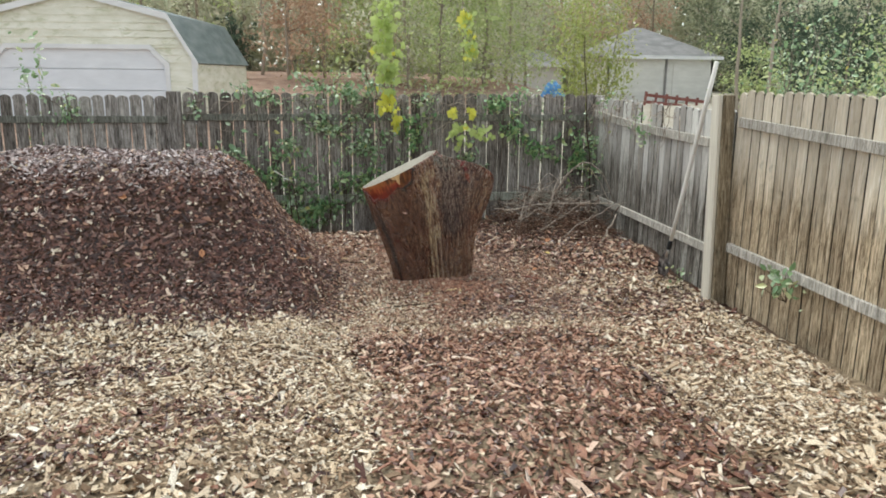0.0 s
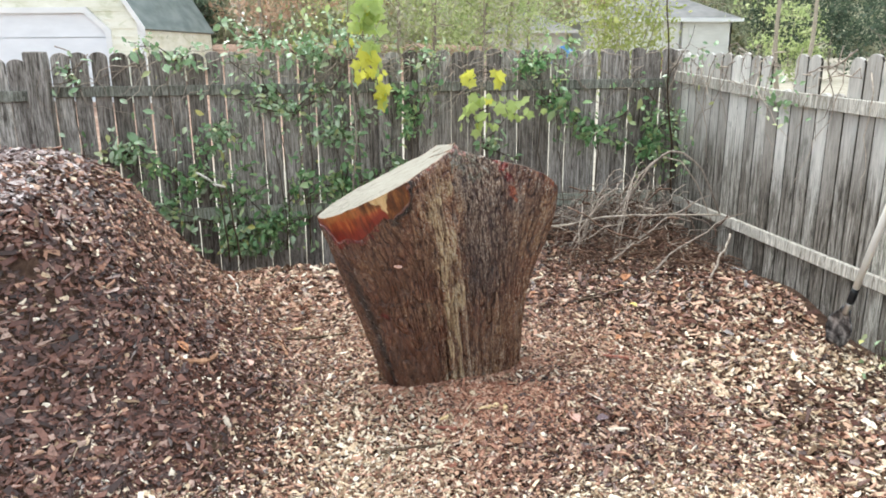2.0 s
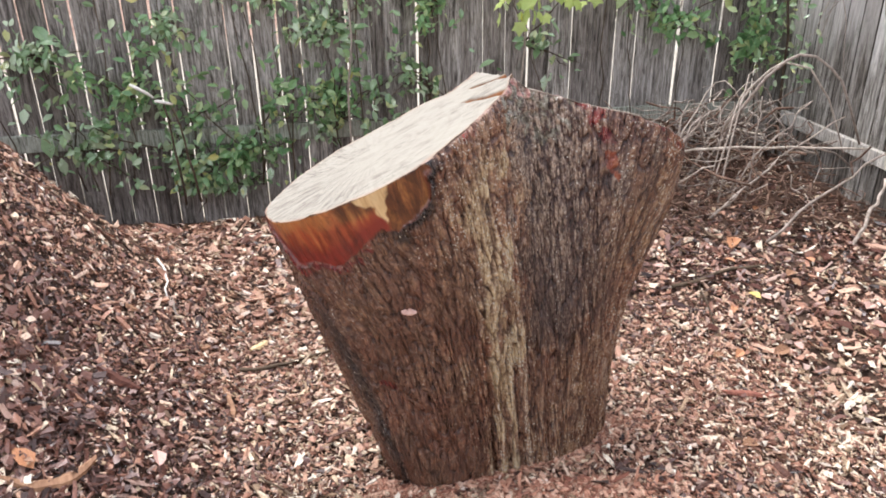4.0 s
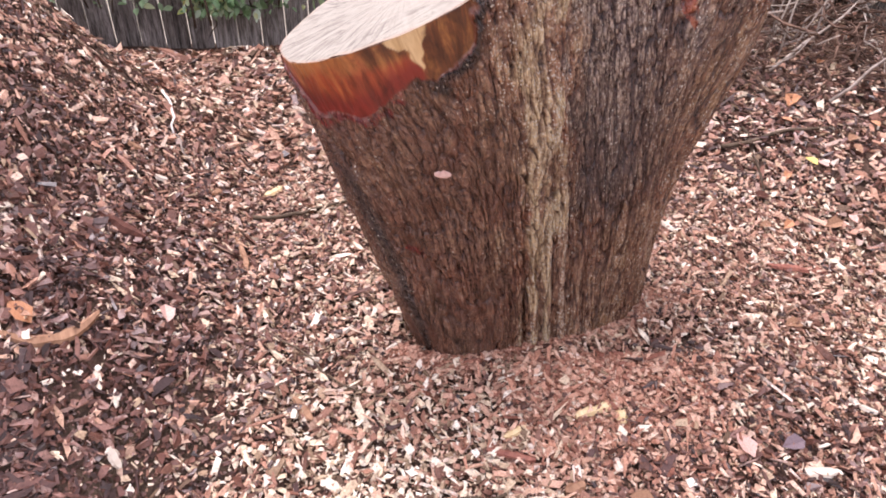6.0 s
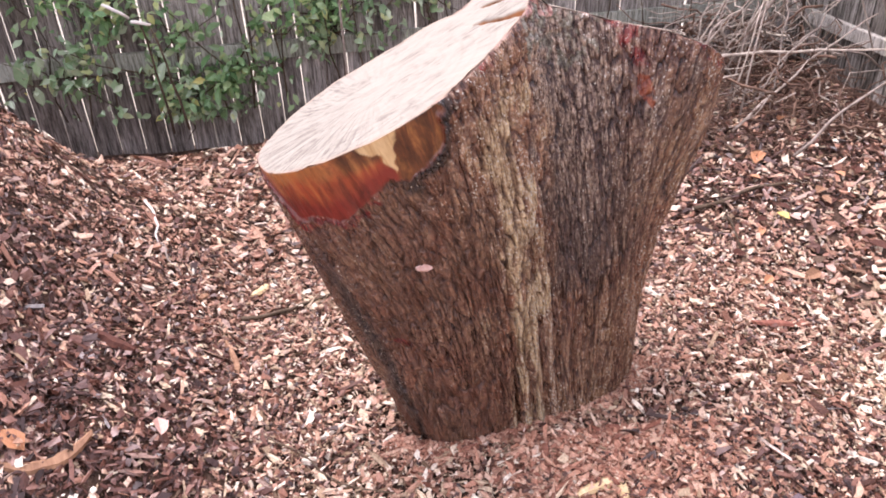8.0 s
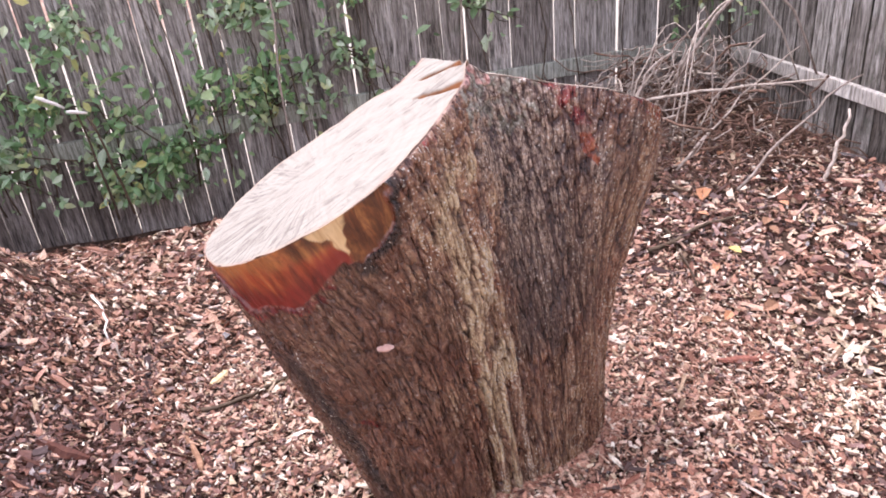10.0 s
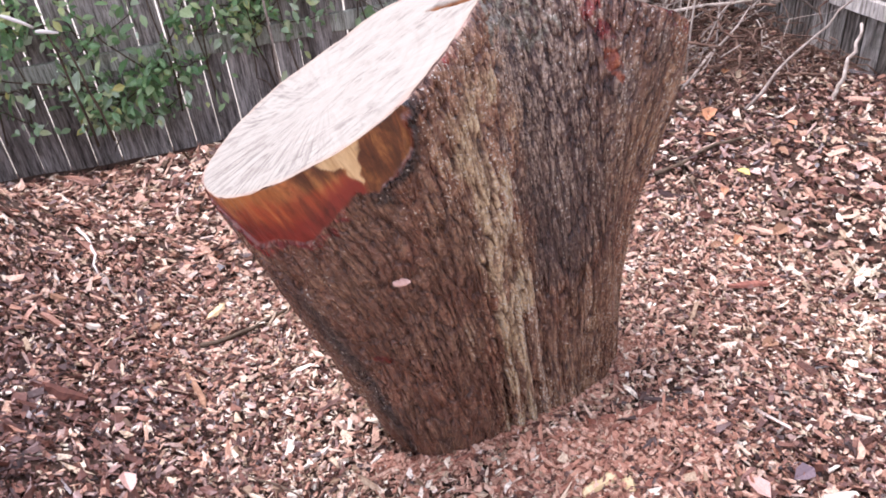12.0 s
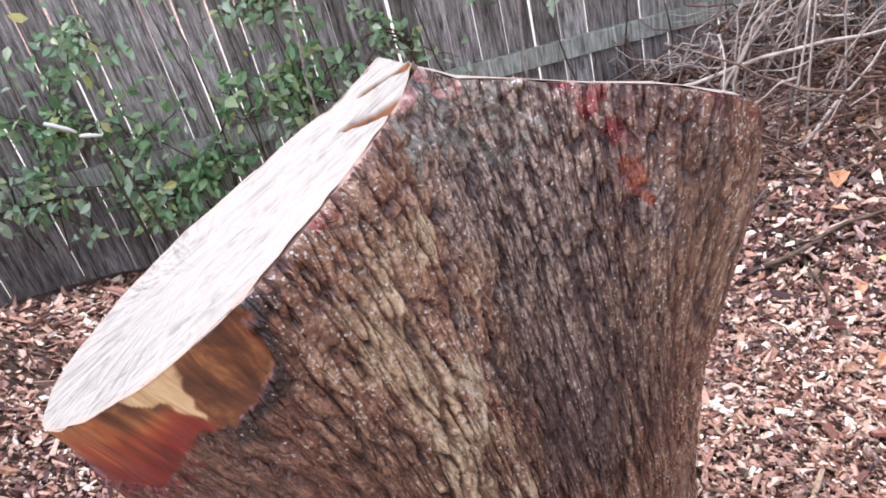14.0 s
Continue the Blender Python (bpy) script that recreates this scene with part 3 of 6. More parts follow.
def bark_material():
    k = Nodes("wet_bark", 0.6, 0.62)
    streak = k.noise(k.mapped(uv="grain", scale=(58, 15, 1)), 1.0, 5, 0.62, 0.7)
    fine = k.noise(k.mapped(uv="grain", scale=(260, 90, 1)), 1.0, 4, 0.7)

    def attr(nm):
        at = k.n.new("ShaderNodeAttribute")
        at.attribute_name = nm
        return at.outputs["Fac"]

    big = k.noise(k.mapped(uv="grain", scale=(3.2, 1.6, 1)), 1.0, 4, 0.6, 0.5)

    def cracks(scale, width, detail=3):
        """0 on thin wandering cracks, 1 between them."""
        n = k.noise(k.mapped(uv="grain", scale=scale), 1.0, detail, 0.6, 0.4)
        return k.grey(k.math("ABSOLUTE", k.math("SUBTRACT", n, 0.5)), 0.0, width)

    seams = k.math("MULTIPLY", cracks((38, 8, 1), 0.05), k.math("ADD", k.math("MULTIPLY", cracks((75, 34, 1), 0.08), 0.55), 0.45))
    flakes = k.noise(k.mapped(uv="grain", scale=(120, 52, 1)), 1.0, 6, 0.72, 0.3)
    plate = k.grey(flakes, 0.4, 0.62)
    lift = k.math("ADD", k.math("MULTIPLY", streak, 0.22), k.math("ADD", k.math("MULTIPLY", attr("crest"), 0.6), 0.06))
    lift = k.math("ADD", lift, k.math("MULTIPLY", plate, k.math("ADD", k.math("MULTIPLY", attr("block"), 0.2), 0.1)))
    # paler ridges are bark colour; the near-black furrow ends hold painted shade
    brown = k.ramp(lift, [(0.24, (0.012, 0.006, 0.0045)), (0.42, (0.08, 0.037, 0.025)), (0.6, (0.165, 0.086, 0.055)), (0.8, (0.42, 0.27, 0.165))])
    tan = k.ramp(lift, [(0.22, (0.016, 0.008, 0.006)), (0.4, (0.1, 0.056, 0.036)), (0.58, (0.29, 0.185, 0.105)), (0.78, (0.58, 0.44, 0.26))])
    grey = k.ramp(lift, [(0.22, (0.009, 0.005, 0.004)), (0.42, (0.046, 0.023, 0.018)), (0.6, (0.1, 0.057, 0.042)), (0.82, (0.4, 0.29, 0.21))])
    hue = k.noise(k.mapped(uv="grain", scale=(6, 3, 1)), 1.0, 5, 0.65, 0.8)
    brown = k.mix(1.0, brown, k.ramp(hue, [(0.36, (0.95, 0.74, 0.68)), (0.52, (1, 0.96, 0.93)), (0.68, (1.1, 1.1, 1.0))]), "MULTIPLY")
    patchy = k.noise(k.mapped(uv="grain", scale=(26, 9, 1)), 1.0, 4, 0.65, 0.4)
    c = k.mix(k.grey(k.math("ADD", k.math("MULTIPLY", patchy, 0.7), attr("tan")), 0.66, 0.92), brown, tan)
    c = k.mix(k.grey(k.math("ADD", k.math("MULTIPLY", patchy, 0.5), attr("wet_shade")), 0.5, 0.8), c, grey)
    spots = k.noise(k.mapped(uv="grain", scale=(95, 75, 1)), 1.0, 3)
    mask = lambda nm, lo, hi: k.grey(k.math("ADD", k.math("MULTIPLY", attr(nm), 0.7), k.math("MULTIPLY", spots, 0.6)), lo, hi)
    c = k.mix(mask("lichen", 0.8, 1.04), c, k.ramp(spots, [(0.35, (0.07, 0.06, 0.043)), (0.7, (0.35, 0.315, 0.235))]))
    c = k.mix(mask("red_stain", 0.62, 0.95), c, k.ramp(lift, [(0.3, (0.04, 0.005, 0.006)), (0.55, (0.15, 0.017, 0.016)), (0.8, (0.3, 0.06, 0.04))]))
    c = k.mix(mask("rust", 0.62, 0.95), c, k.ramp(lift, [(0.3, (0.08, 0.014, 0.008)), (0.6, (0.22, 0.05, 0.022)), (0.8, (0.38, 0.14, 0.06))]))
    c = k.mix(mask("pink", 0.62, 0.9), c, k.ramp(spots, [(0.35, (0.25, 0.08, 0.07)), (0.6, (0.58, 0.34, 0.28))]))
    c = k.mix(0.28, c, k.ramp(fine, [(0.38, (0.45, 0.4, 0.38)), (0.52, (1, 1, 1)), (0.66, (1.35, 1.33, 1.29))]), "MULTIPLY")
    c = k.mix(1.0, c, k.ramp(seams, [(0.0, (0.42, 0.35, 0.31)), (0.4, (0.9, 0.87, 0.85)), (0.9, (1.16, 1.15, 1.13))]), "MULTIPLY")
    c = k.mix(k.math("MULTIPLY", attr("black_mark"), 0.8), c, (0.014, 0.01, 0.009))
    # pale wet glints painted into the colour, mostly on the ridge crests
    glint = k.noise(k.mapped(uv="grain", scale=(190, 130, 1)), 1.0, 2)
    c = k.mix(k.grey(k.math("MULTIPLY", glint, k.math("ADD", attr("crest"), 0.5)), 0.74, 0.82), c, (0.6, 0.53, 0.43))
    # debarked wood: orange, amber and a pale torn drip
    grain = k.noise(k.mapped(uv="grain", scale=(60, 7, 1)), 1.0, 5, 0.6, 0.6)
    cloud = k.noise(k.mapped(uv="grain", scale=(14, 12, 1)), 1.0, 4)
    both = k.math("ADD", k.math("MULTIPLY", grain, 0.55), k.math("MULTIPLY", cloud, 0.45))
    orange = k.ramp(both, [(0.3, (0.11, 0.017, 0.009)), (0.5, (0.32, 0.06, 0.02)), (0.68, (0.52, 0.19, 0.055))])
    brown_wood = k.ramp(both, [(0.34, (0.045, 0.013, 0.006)), (0.5, (0.15, 0.048, 0.016)), (0.68, (0.44, 0.19, 0.055))])
    pale_wood = k.ramp(grain, [(0.3, (0.46, 0.27, 0.11)), (0.7, (0.7, 0.5, 0.26))])
    orange = k.mix(k.grey(k.math("ADD", attr("down"), k.math("MULTIPLY", cloud, 0.5)), 0.75, 1.2), k.mix(k.grey(k.math("ADD", attr("down"), cloud), 0.45, 0.85), (0.46, 0.19, 0.055), orange), (0.2, 0.022, 0.013))
    dirt = k.noise(k.mapped(uv="grain", scale=(38, 10, 1)), 1.0, 5, 0.7, 0.8)
    orange = k.mix(0.8, orange, k.ramp(dirt, [(0.34, (0.22, 0.14, 0.12)), (0.55, (1, 1, 1))]), "MULTIPLY")
    brown_wood = k.mix(0.8, brown_wood, k.ramp(dirt, [(0.36, (0.2, 0.14, 0.12)), (0.58, (1, 1, 1))]), "MULTIPLY")
    wood = k.mix(attr("torn"), k.mix(attr("amber"), orange, brown_wood), pale_wood)
    c = k.mix(attr("bare"), c, wood)
    damp = k.math("ADD", k.math("MULTIPLY", attr("wet_shade"), 0.5), big)
    rough_map = k.mix(attr("bare"), k.ramp(damp, [(0.3, (0.4, 0.4, 0.4)), (0.65, (0.17, 0.17, 0.17))]), (0.36, 0.36, 0.36))
    k.color(c).rough(rough_map)
    relief = k.mix(k.math("ADD", k.math("MULTIPLY", attr("block"), 0.25), 0.12), k.mix(0.55, k.mix(0.3, streak, fine), seams), flakes)
    return k.bump(k.mix(attr("bare"), relief, k.mix(0.6, grain, (0.3, 0.3, 0.3))), 1.0, 0.01).mat


def wood_material(name, stops, rough=0.6, scale=(45, 6, 1), spec=0.4):
    k = Nodes(name, rough, spec)
    n = k.noise(k.mapped(uv="grain", scale=scale), 1.0, 5, 0.6, 0.5)
    b = k.noise(k.mapped(uv="grain", scale=(9, 9, 1)), 1.0, 3)
    c = k.mix(0.4, k.ramp(n, stops), k.ramp(b, [(0.3, (0.5, 0.42, 0.38)), (0.65, (1, 1, 1))]), "MULTIPLY")
    return k.color(c).bump(n, 0.35, 0.004).mat


M_BARK = bark_material()
M_RIM = wood_material("pinkish_inner_bark", [(0.3, (0.2, 0.105, 0.075)), (0.7, (0.42, 0.28, 0.21))], 0.7)


def cut_material(name, relief):
    """Sawn wood: feathered rays from the heart, faint rings, smears along the saw's way."""
    k = Nodes(name, 0.8, 0.15)
    ray = k.noise(k.mapped(uv="grain", scale=(60, 7, 1)), 1.0, 5, 0.65, 0.7)
    ring = k.noise(k.mapped(uv="grain", scale=(1.6, 70, 1)), 1.0, 3, 0.6, 0.4)
    smear = k.noise(k.mapped(scale=(9, 26, 9)), 1.0, 5, 0.65, 1.6)
    big = k.noise(k.mapped(scale=(7, 9, 7)), 1.0, 4, 0.6, 1.0)
    fea = k.n.new("ShaderNodeAttribute")
    fea.attribute_name = "feather"
    c = k.mix(k.math("MULTIPLY", k.grey(ray, 0.48, 0.68), fea.outputs["Fac"]), (0.335, 0.307, 0.25), (0.125, 0.105, 0.088))
    c = k.mix(k.math("MULTIPLY", k.grey(ring, 0.5, 0.7), 0.3), c, (0.24, 0.2, 0.16))
    c = k.mix(k.math("MULTIPLY", k.grey(smear, 0.48, 0.7), k.grey(big, 0.4, 0.6)), c, (0.14, 0.115, 0.095))
    at = k.n.new("ShaderNodeAttribute")
    at.attribute_name = "split"
    c = k.mix(k.grey(at.outputs["Fac"], 0.02, 0.16), c, k.ramp(smear, [(0.3, (0.06, 0.022, 0.01)), (0.7, (0.3, 0.12, 0.045))]))
    edge = k.n.new("ShaderNodeAttribute")
    edge.attribute_name = "sapwood"
    c = k.mix(k.math("MULTIPLY", edge.outputs["Fac"], 0.8), c, (0.36, 0.27, 0.2))
    return k.color(c).bump(k.mix(0.5, ray, smear), relief, 0.003).mat


M_CUT = cut_material("fresh_sawn_wood", 0.3)
M_CUT_FAR = cut_material("smooth_sawn_wood", 0.02)


def build_stump():
    stump = thing("tree_stump", "forked tree stump with dark wet bark and pale slanted cuts", "stump")
    n = len(RIM)
    dense = np.linspace(0, n, 4000, endpoint=False)
    pts = closed_spline(RIM, dense, 360.0)
    # more columns on the side that faces the yard
    step = np.hypot(*np.diff(np.vstack([pts[:, :2], pts[:1, :2]]), axis=0).T)
    weight = step * np.where((pts[:, 2] > 188) & (pts[:, 2] < 368), 1.0, 0.18) + 2e-5
    cum = np.concatenate([[0], np.cumsum(weight)])
    nu, nv = 1000, 290
    u = np.interp(np.linspace(0, cum[-1], nu, endpoint=False), cum[:-1], dense)
    top = closed_spline(RIM, u, 360.0)
    phi = np.radians(top[:, 2])
    c, s = np.cos(phi), np.sin(phi)
    flute = 1 + 0.02 * np.sin(5 * phi + 0.6) + 0.012 * np.sin(11 * phi)
    bx, by = 0.405 * flute * np.sign(c) * np.abs(c) ** 0.85, np.where(s < 0, 0.185, 0.27) * flute * np.sign(s) * np.abs(s) ** 0.85
    turn = 0.245
    base = np.stack([1.42 + bx * math.cos(turn) - by * math.sin(turn), 7.0 + bx * math.sin(turn) + by * math.cos(turn)], -1)
    ztop = np.minimum(cut_left(top[:, 0], top[:, 1]), cut_right(top[:, 0], top[:, 1]))
    ztop = ztop + 0.004 * fbm(top[:, 0] * 40, top[:, 1] * 40, 3) * sstep(1.44, 1.5, top[:, 0])
    # how the trunk swells from foot to rim, side by side
    flare = np.interp(top[:, 2], [180, 200, 245, 272, 305, 345, 400, 520, 540, 560], [1.1, 1.1, 1.8, 1.25, 3.2, 1.44, 1.3, 1.3, 1.1, 1.1])[:, None]
    waist = 0.145 * np.interp(top[:, 2], [285, 325, 380, 420], [0, 1, 1, 0])[:, None]
    t = np.linspace(-0.14, 1, nv)[None, :]
    tp = np.maximum(t, 1e-6)
    f = np.where(t > 0, tp**flare - waist * np.sin(2 * np.pi * tp**1.6) * (1 - 0.3 * tp), t * 0.1)
    xy = base[:, None] * (1 - f[..., None]) + top[:, None, :2] * f[..., None]
    z = t * ztop[:, None]
    arc = np.concatenate([[0], np.cumsum(np.hypot(*np.diff(base * 0.5 + top[:, :2] * 0.5, axis=0).T))])[:, None] + 0 * z
    # outward direction in plan
    tang = np.roll(xy, -1, 0) - np.roll(xy, 1, 0)
    out = np.stack([tang[..., 1], -tang[..., 0]], -1)
    out /= np.linalg.norm(out, axis=-1, keepdims=True) + 1e-9
    px = top[:, 0][:, None] + 0 * z
    below = ztop[:, None] - z
    front_side = ((top[:, 2] > 190) & (top[:, 2] < 350))[:, None]
    fs = front_side.astype(float)
    bell = lambda v, m, w: np.exp(-(((v - m) / w) ** 2))
    wob = 0.07 * fbm(arc * 12, z * 9, 3) + 0.05 * vnoise(arc * 45, z * 7)
    # zones: smooth brown on the near stem, tan scaly plates, a dark wet band, brown ribs on the far stem
    tan_zone = 1.25 * bell(px + wob, 1.26, 0.1) * sstep(0.25, 0.6, z) * (1 - 0.7 * sstep(0.0, 0.22, 0.22 - below)) + 0.5 * bell(px, 1.93, 0.1) * sstep(0.2, 0.6, z)
    wet_zone = np.interp(px + 0.7 * wob, [1.33, 1.42, 1.58, 1.7, 1.85, 1.95], [0, 0.62, 0.62, 0.46, 0.36, 0.12]) * sstep(0.35, 0.6, z + wob)
    smooth_zone = 1 - sstep(1.02, 1.2, px + wob)
    block = sstep(0.6, 1.0, z) * bell(px, 1.48, 0.2)
    wa = arc + 0.006 * fbm(arc * 9, z * 7, 3)
    wz = z + 0.012 * fbm(arc * 14 + 3, z * 9, 3)
    cut_line = lambda du, dv, o: np.clip(np.abs(vnoise(wa / du + o, wz / dv + 0.7 * o)) * 3.8, 0, 1) ** 0.6
    plait, fibre, crack = cut_line(0.0125, 0.085, 9.0), cut_line(0.007, 0.035, 61.0), cut_line(0.015, 0.024, 113.0)
    ridge = plait * (0.72 - 0.3 * block + (0.28 + 0.3 * block) * crack)
    lump = fbm(arc * 4 + 40, z * 2.2, 3)
    deep = 0.75 + 0.5 * vnoise(arc * 5, z * 4)
    tall = 0.013 - 0.003 * smooth_zone + 0.001 * block + 0.004 * tan_zone - 0.006 * np.minimum(wet_zone, 0.6) * (1 - 0.6 * block)
    disp = 0.001 + tall * ridge * deep + 0.004 * fibre + 0.008 * lump + 0.005 * vnoise(arc * 17, z * 2.5) + 0.0012 * vnoise(wa * 230, z * 130)
    # slanting folds across the near stem
    fold = np.abs(vnoise(arc * 10 + z * 3.2, z * 2.0 - arc * 2 + 5))
    disp = disp - 0.01 * smooth_zone * (1 - np.clip(fold * 8, 0, 1))
    # the crease where the two stems part, with paler ribs beside it
    low = 1 - sstep(0.38, 0.66, z)
    crease = px - (1.205 + 0.02 * vnoise(z * 9, z * 0))
    wave = np.sin(2 * np.pi * ((px - 1.2) / 0.075 + 0.35 * vnoise(z * 5, px * 9)))
    foot_ribs = low * bell(px + 0.5 * wob, 1.27, 0.165)
    disp += foot_ribs * (0.009 * wave) - low * 0.024 * bell(crease, 0, 0.008) - 0.4 * 0.024 * bell(crease, 0, 0.006) * bell(z, 0.62, 0.15)
    knot = bell(np.hypot((px - 1.225) / 0.035, (z - 0.46) / 0.05), 0, 1.0)
    disp += 0.01 * knot
    # bare and stained patches, by place along the rim and depth below it
    jag = 0.012 * fbm(arc * 22, z * 18, 3)
    bare_depth = np.interp(px, [0.66, 0.715, 0.75, 0.84, 0.9, 0.94, 0.985, 1.02, 1.08, 1.12, 1.15], [0.0, 0.03, 0.12, 0.155, 0.145, 0.115, 0.1, 0.13, 0.125, 0.09, 0.0])
    ramp01 = lambda v, w: np.clip(v / w + 0.5, 0, 1)
    bare = fs * ramp01(bare_depth + jag - below, 0.008) * ramp01(1.13 + jag - px, 0.01)
    red_edge = fs * ramp01(bare_depth + 0.028 + 2 * jag - below, 0.02) * ramp01(0.96 - px, 0.03) * (1 - bare)
    amber = bare * np.maximum(ramp01(px - 0.9 - jag * 2, 0.05) * ramp01(0.05 - below, 0.02), ramp01(px - 1.0 - jag, 0.015))
    drip = np.interp(below, [0, 0.022, 0.04, 0.06, 0.085, 0.1], [0.042, 0.033, 0.02, 0.012, 0.005, -0.005])
    torn = bare * ramp01(drip - np.abs(px - (0.99 + 2.2 * jag + 0.006 * vnoise(z * 60, z * 0))), 0.004)
    run = np.abs(px - 1.695 - 0.5 * below + jag * 1.5)
    streak = fs * (run < np.interp(below, [0, 0.03, 0.06, 0.1, 0.13, 0.15, 0.19, 0.2], [0.05, 0.044, 0.03, 0.022, 0.024, 0.028, 0.014, 0.0]))
    rust = streak * sstep(0.09, 0.13, below) + fs * (np.hypot(px - 1.99, below - 0.01) < 0.018)
    lip = fs * ((px > 1.86) & (below < np.interp(px, [1.86, 1.93, 2.02], [0.0, 0.035, 0.07]) + 2 * jag))
    nick = fs * (np.hypot(px - 1.265 + jag, (below - 0.006) * 0.8) < 0.02)
    knot_red = fs * (np.hypot((px - 0.825) / 1.5 + jag, z - 0.455 + 0.3 * (px - 0.825)) < 0.012 + jag)
    pink = fs * (np.hypot((px - 1.45) * 0.55, below) < 0.032 + 2 * jag)
    lichen = fs * (px > 1.37) * (px < 1.66) * (below < 0.14 + 4 * jag - 0.3 * np.abs(px - 1.48))
    disp = bare * (0.003 + 0.002 * vnoise(arc * 30, z * 5)) + (1 - bare) * disp + lichen * 0.006 * fbm(arc * 60, z * 55, 3)
    disp = np.where((streak + lip) > 0, disp * 0.8, disp)
    disp = disp * (1 - 0.6 * np.exp(-np.maximum(below, 0) / 0.012))
    v = np.concatenate([xy + out * disp[..., None], z[..., None]], -1)
    # a last ring that turns in over the wood
    ring = np.concatenate([top[:, :2], ztop[:, None] + 0.001], -1)[:, None]
    v = np.concatenate([v, ring], 1)
    uvs = np.stack([np.concatenate([arc, arc[:, -1:]], 1), np.concatenate([z, z[:, -1:] + 0.01], 1)], -1).reshape(-1, 2)
    rim_faces = np.zeros((nu, nv), int)
    rim_faces[:, -1] = 1
    me = np_mesh("bark", v.reshape(-1, 3), grid_quads(nu, nv + 1, True), [M_BARK, M_RIM], rim_faces.reshape(-1), True, uvs)
    me.polygons.foreach_set("use_smooth", (rim_faces == 0).reshape(-1))
    soft = lambda m: np.clip(np.asarray(m, float) * (0.75 + 0.5 * fbm(arc * 40, z * 40, 3)), 0, 1)
    groove = 1 - sstep(-0.6, 0.2, wave)
    # black stain beside the debarked patch and a dark line down the left side
    black_mark = fs * (1 - bare) * np.clip(ramp01(bare_depth + 0.035 + 3 * jag - below, 0.03) * ramp01(px - 1.0, 0.04) * ramp01(1.165 + 2 * jag - px, 0.03) + 0.8 * bell(px, 0.75, 0.02) * (1 - sstep(0.65, 0.85, z)), 0, 1)
    # wet band and stains, with shade painted into foot grooves and two pits
    wet_and_shade = wet_zone + 0.4 * foot_ribs * groove * sstep(1.3, 1.36, px) + 0.6 * fs * (px > 1.03) * (1 - sstep(1.12, 1.19, px)) * (1 - sstep(0.0, 0.05, below - bare_depth)) * (1 - bare) + 0.45 * bell(px, 1.9, 0.022) * bell(below, 0.07, 0.04) + 0.5 * bell(px, 1.8, 0.03) * bell(below, 0.2, 0.04) + 0.5 * bell(px, 0.75, 0.022) * (1 - sstep(0.6, 0.85, z)) * fs
    tan_all = 0.5 * tan_zone + foot_ribs * (0.85 - 0.5 * groove) * np.clip(0.6 + 0.9 * fbm(arc * 30, z * 12, 3), 0, 1.1) * (1 - 0.4 * sstep(1.32, 1.4, px)) + 0.35 * knot
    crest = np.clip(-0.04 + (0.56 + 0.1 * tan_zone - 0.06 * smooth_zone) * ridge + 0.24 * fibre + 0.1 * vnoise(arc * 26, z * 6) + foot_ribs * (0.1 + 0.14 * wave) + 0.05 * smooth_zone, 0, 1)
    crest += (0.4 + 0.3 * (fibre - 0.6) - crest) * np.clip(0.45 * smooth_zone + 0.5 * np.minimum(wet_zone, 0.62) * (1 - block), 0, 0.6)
    for nm_, m_ in (("crest", crest), ("tan", tan_all), ("black_mark", black_mark), ("wet_shade", wet_and_shade), ("red_stain", soft(np.clip(streak * (1 - rust) + 0.8 * lip + nick + red_edge + knot_red, 0, 1))), ("rust", soft(rust)), ("pink", soft(pink)), ("bare", bare), ("down", np.clip(below / np.maximum(bare_depth, 0.02), 0, 1.2)), ("amber", amber), ("torn", torn), ("lichen", soft(np.maximum(lichen, 0.6 * fs * bell(px, 1.45, 0.16) * (1 - sstep(0.16, 0.42, below))))), ("block", block * (1 - bare))):
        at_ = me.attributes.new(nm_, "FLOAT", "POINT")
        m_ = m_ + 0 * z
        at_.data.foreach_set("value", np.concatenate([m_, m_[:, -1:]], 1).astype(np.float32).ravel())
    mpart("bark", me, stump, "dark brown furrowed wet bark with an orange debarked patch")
    # the sawn faces
    k = np.argmin(pts[:, 0])
    j = np.argmax(pts[:, 0])
    ring_pts = np.roll(pts[:, :2], -k, 0)
    jj = (j - k) % len(pts)
    fr, bk = ring_pts[: jj + 1], np.vstack([ring_pts[jj:], ring_pts[:1]])[::-1]
    x0, x1 = pts[k, 0], pts[j, 0]
    w = (1 - np.cos(np.linspace(0, np.pi, 301))) / 2
    xs = x0 + (x1 - x0) * (0.25 * w + 0.75 * np.linspace(0, 1, 301))
    yf, yb = np.interp(xs, fr[:, 0], fr[:, 1]), np.interp(xs, bk[:, 0], bk[:, 1])
    r = np.linspace(-0.01, 1.01, 141)[None]
    Y = yf[:, None] + (yb - yf)[:, None] * r
    X = xs[:, None] + 0 * Y
    A, B = cut_left(X, Y), cut_right(X, Y)
    Z = np.minimum(A, B) + 0.002 + 0.0025 * fbm(X * 14, Y * 40, 3) * (A < B)

    def near_line(xa, ya, xb, yb, wid):
        """How close a place is to a line in plan, fading towards its far end b."""
        dx, dy = xb - xa, yb - ya
        q = ((X - xa) * dx + (Y - ya) * dy) / (dx * dx + dy * dy)
        d = np.abs((X - xa) * dy - (Y - ya) * dx) / math.hypot(dx, dy)
        wid = wid * (1 - 0.75 * np.clip(q, 0, 1))
        return np.exp(-((d / wid) ** 2)) * (q > -0.15) * (1 - sstep(0.75, 1.05, q))

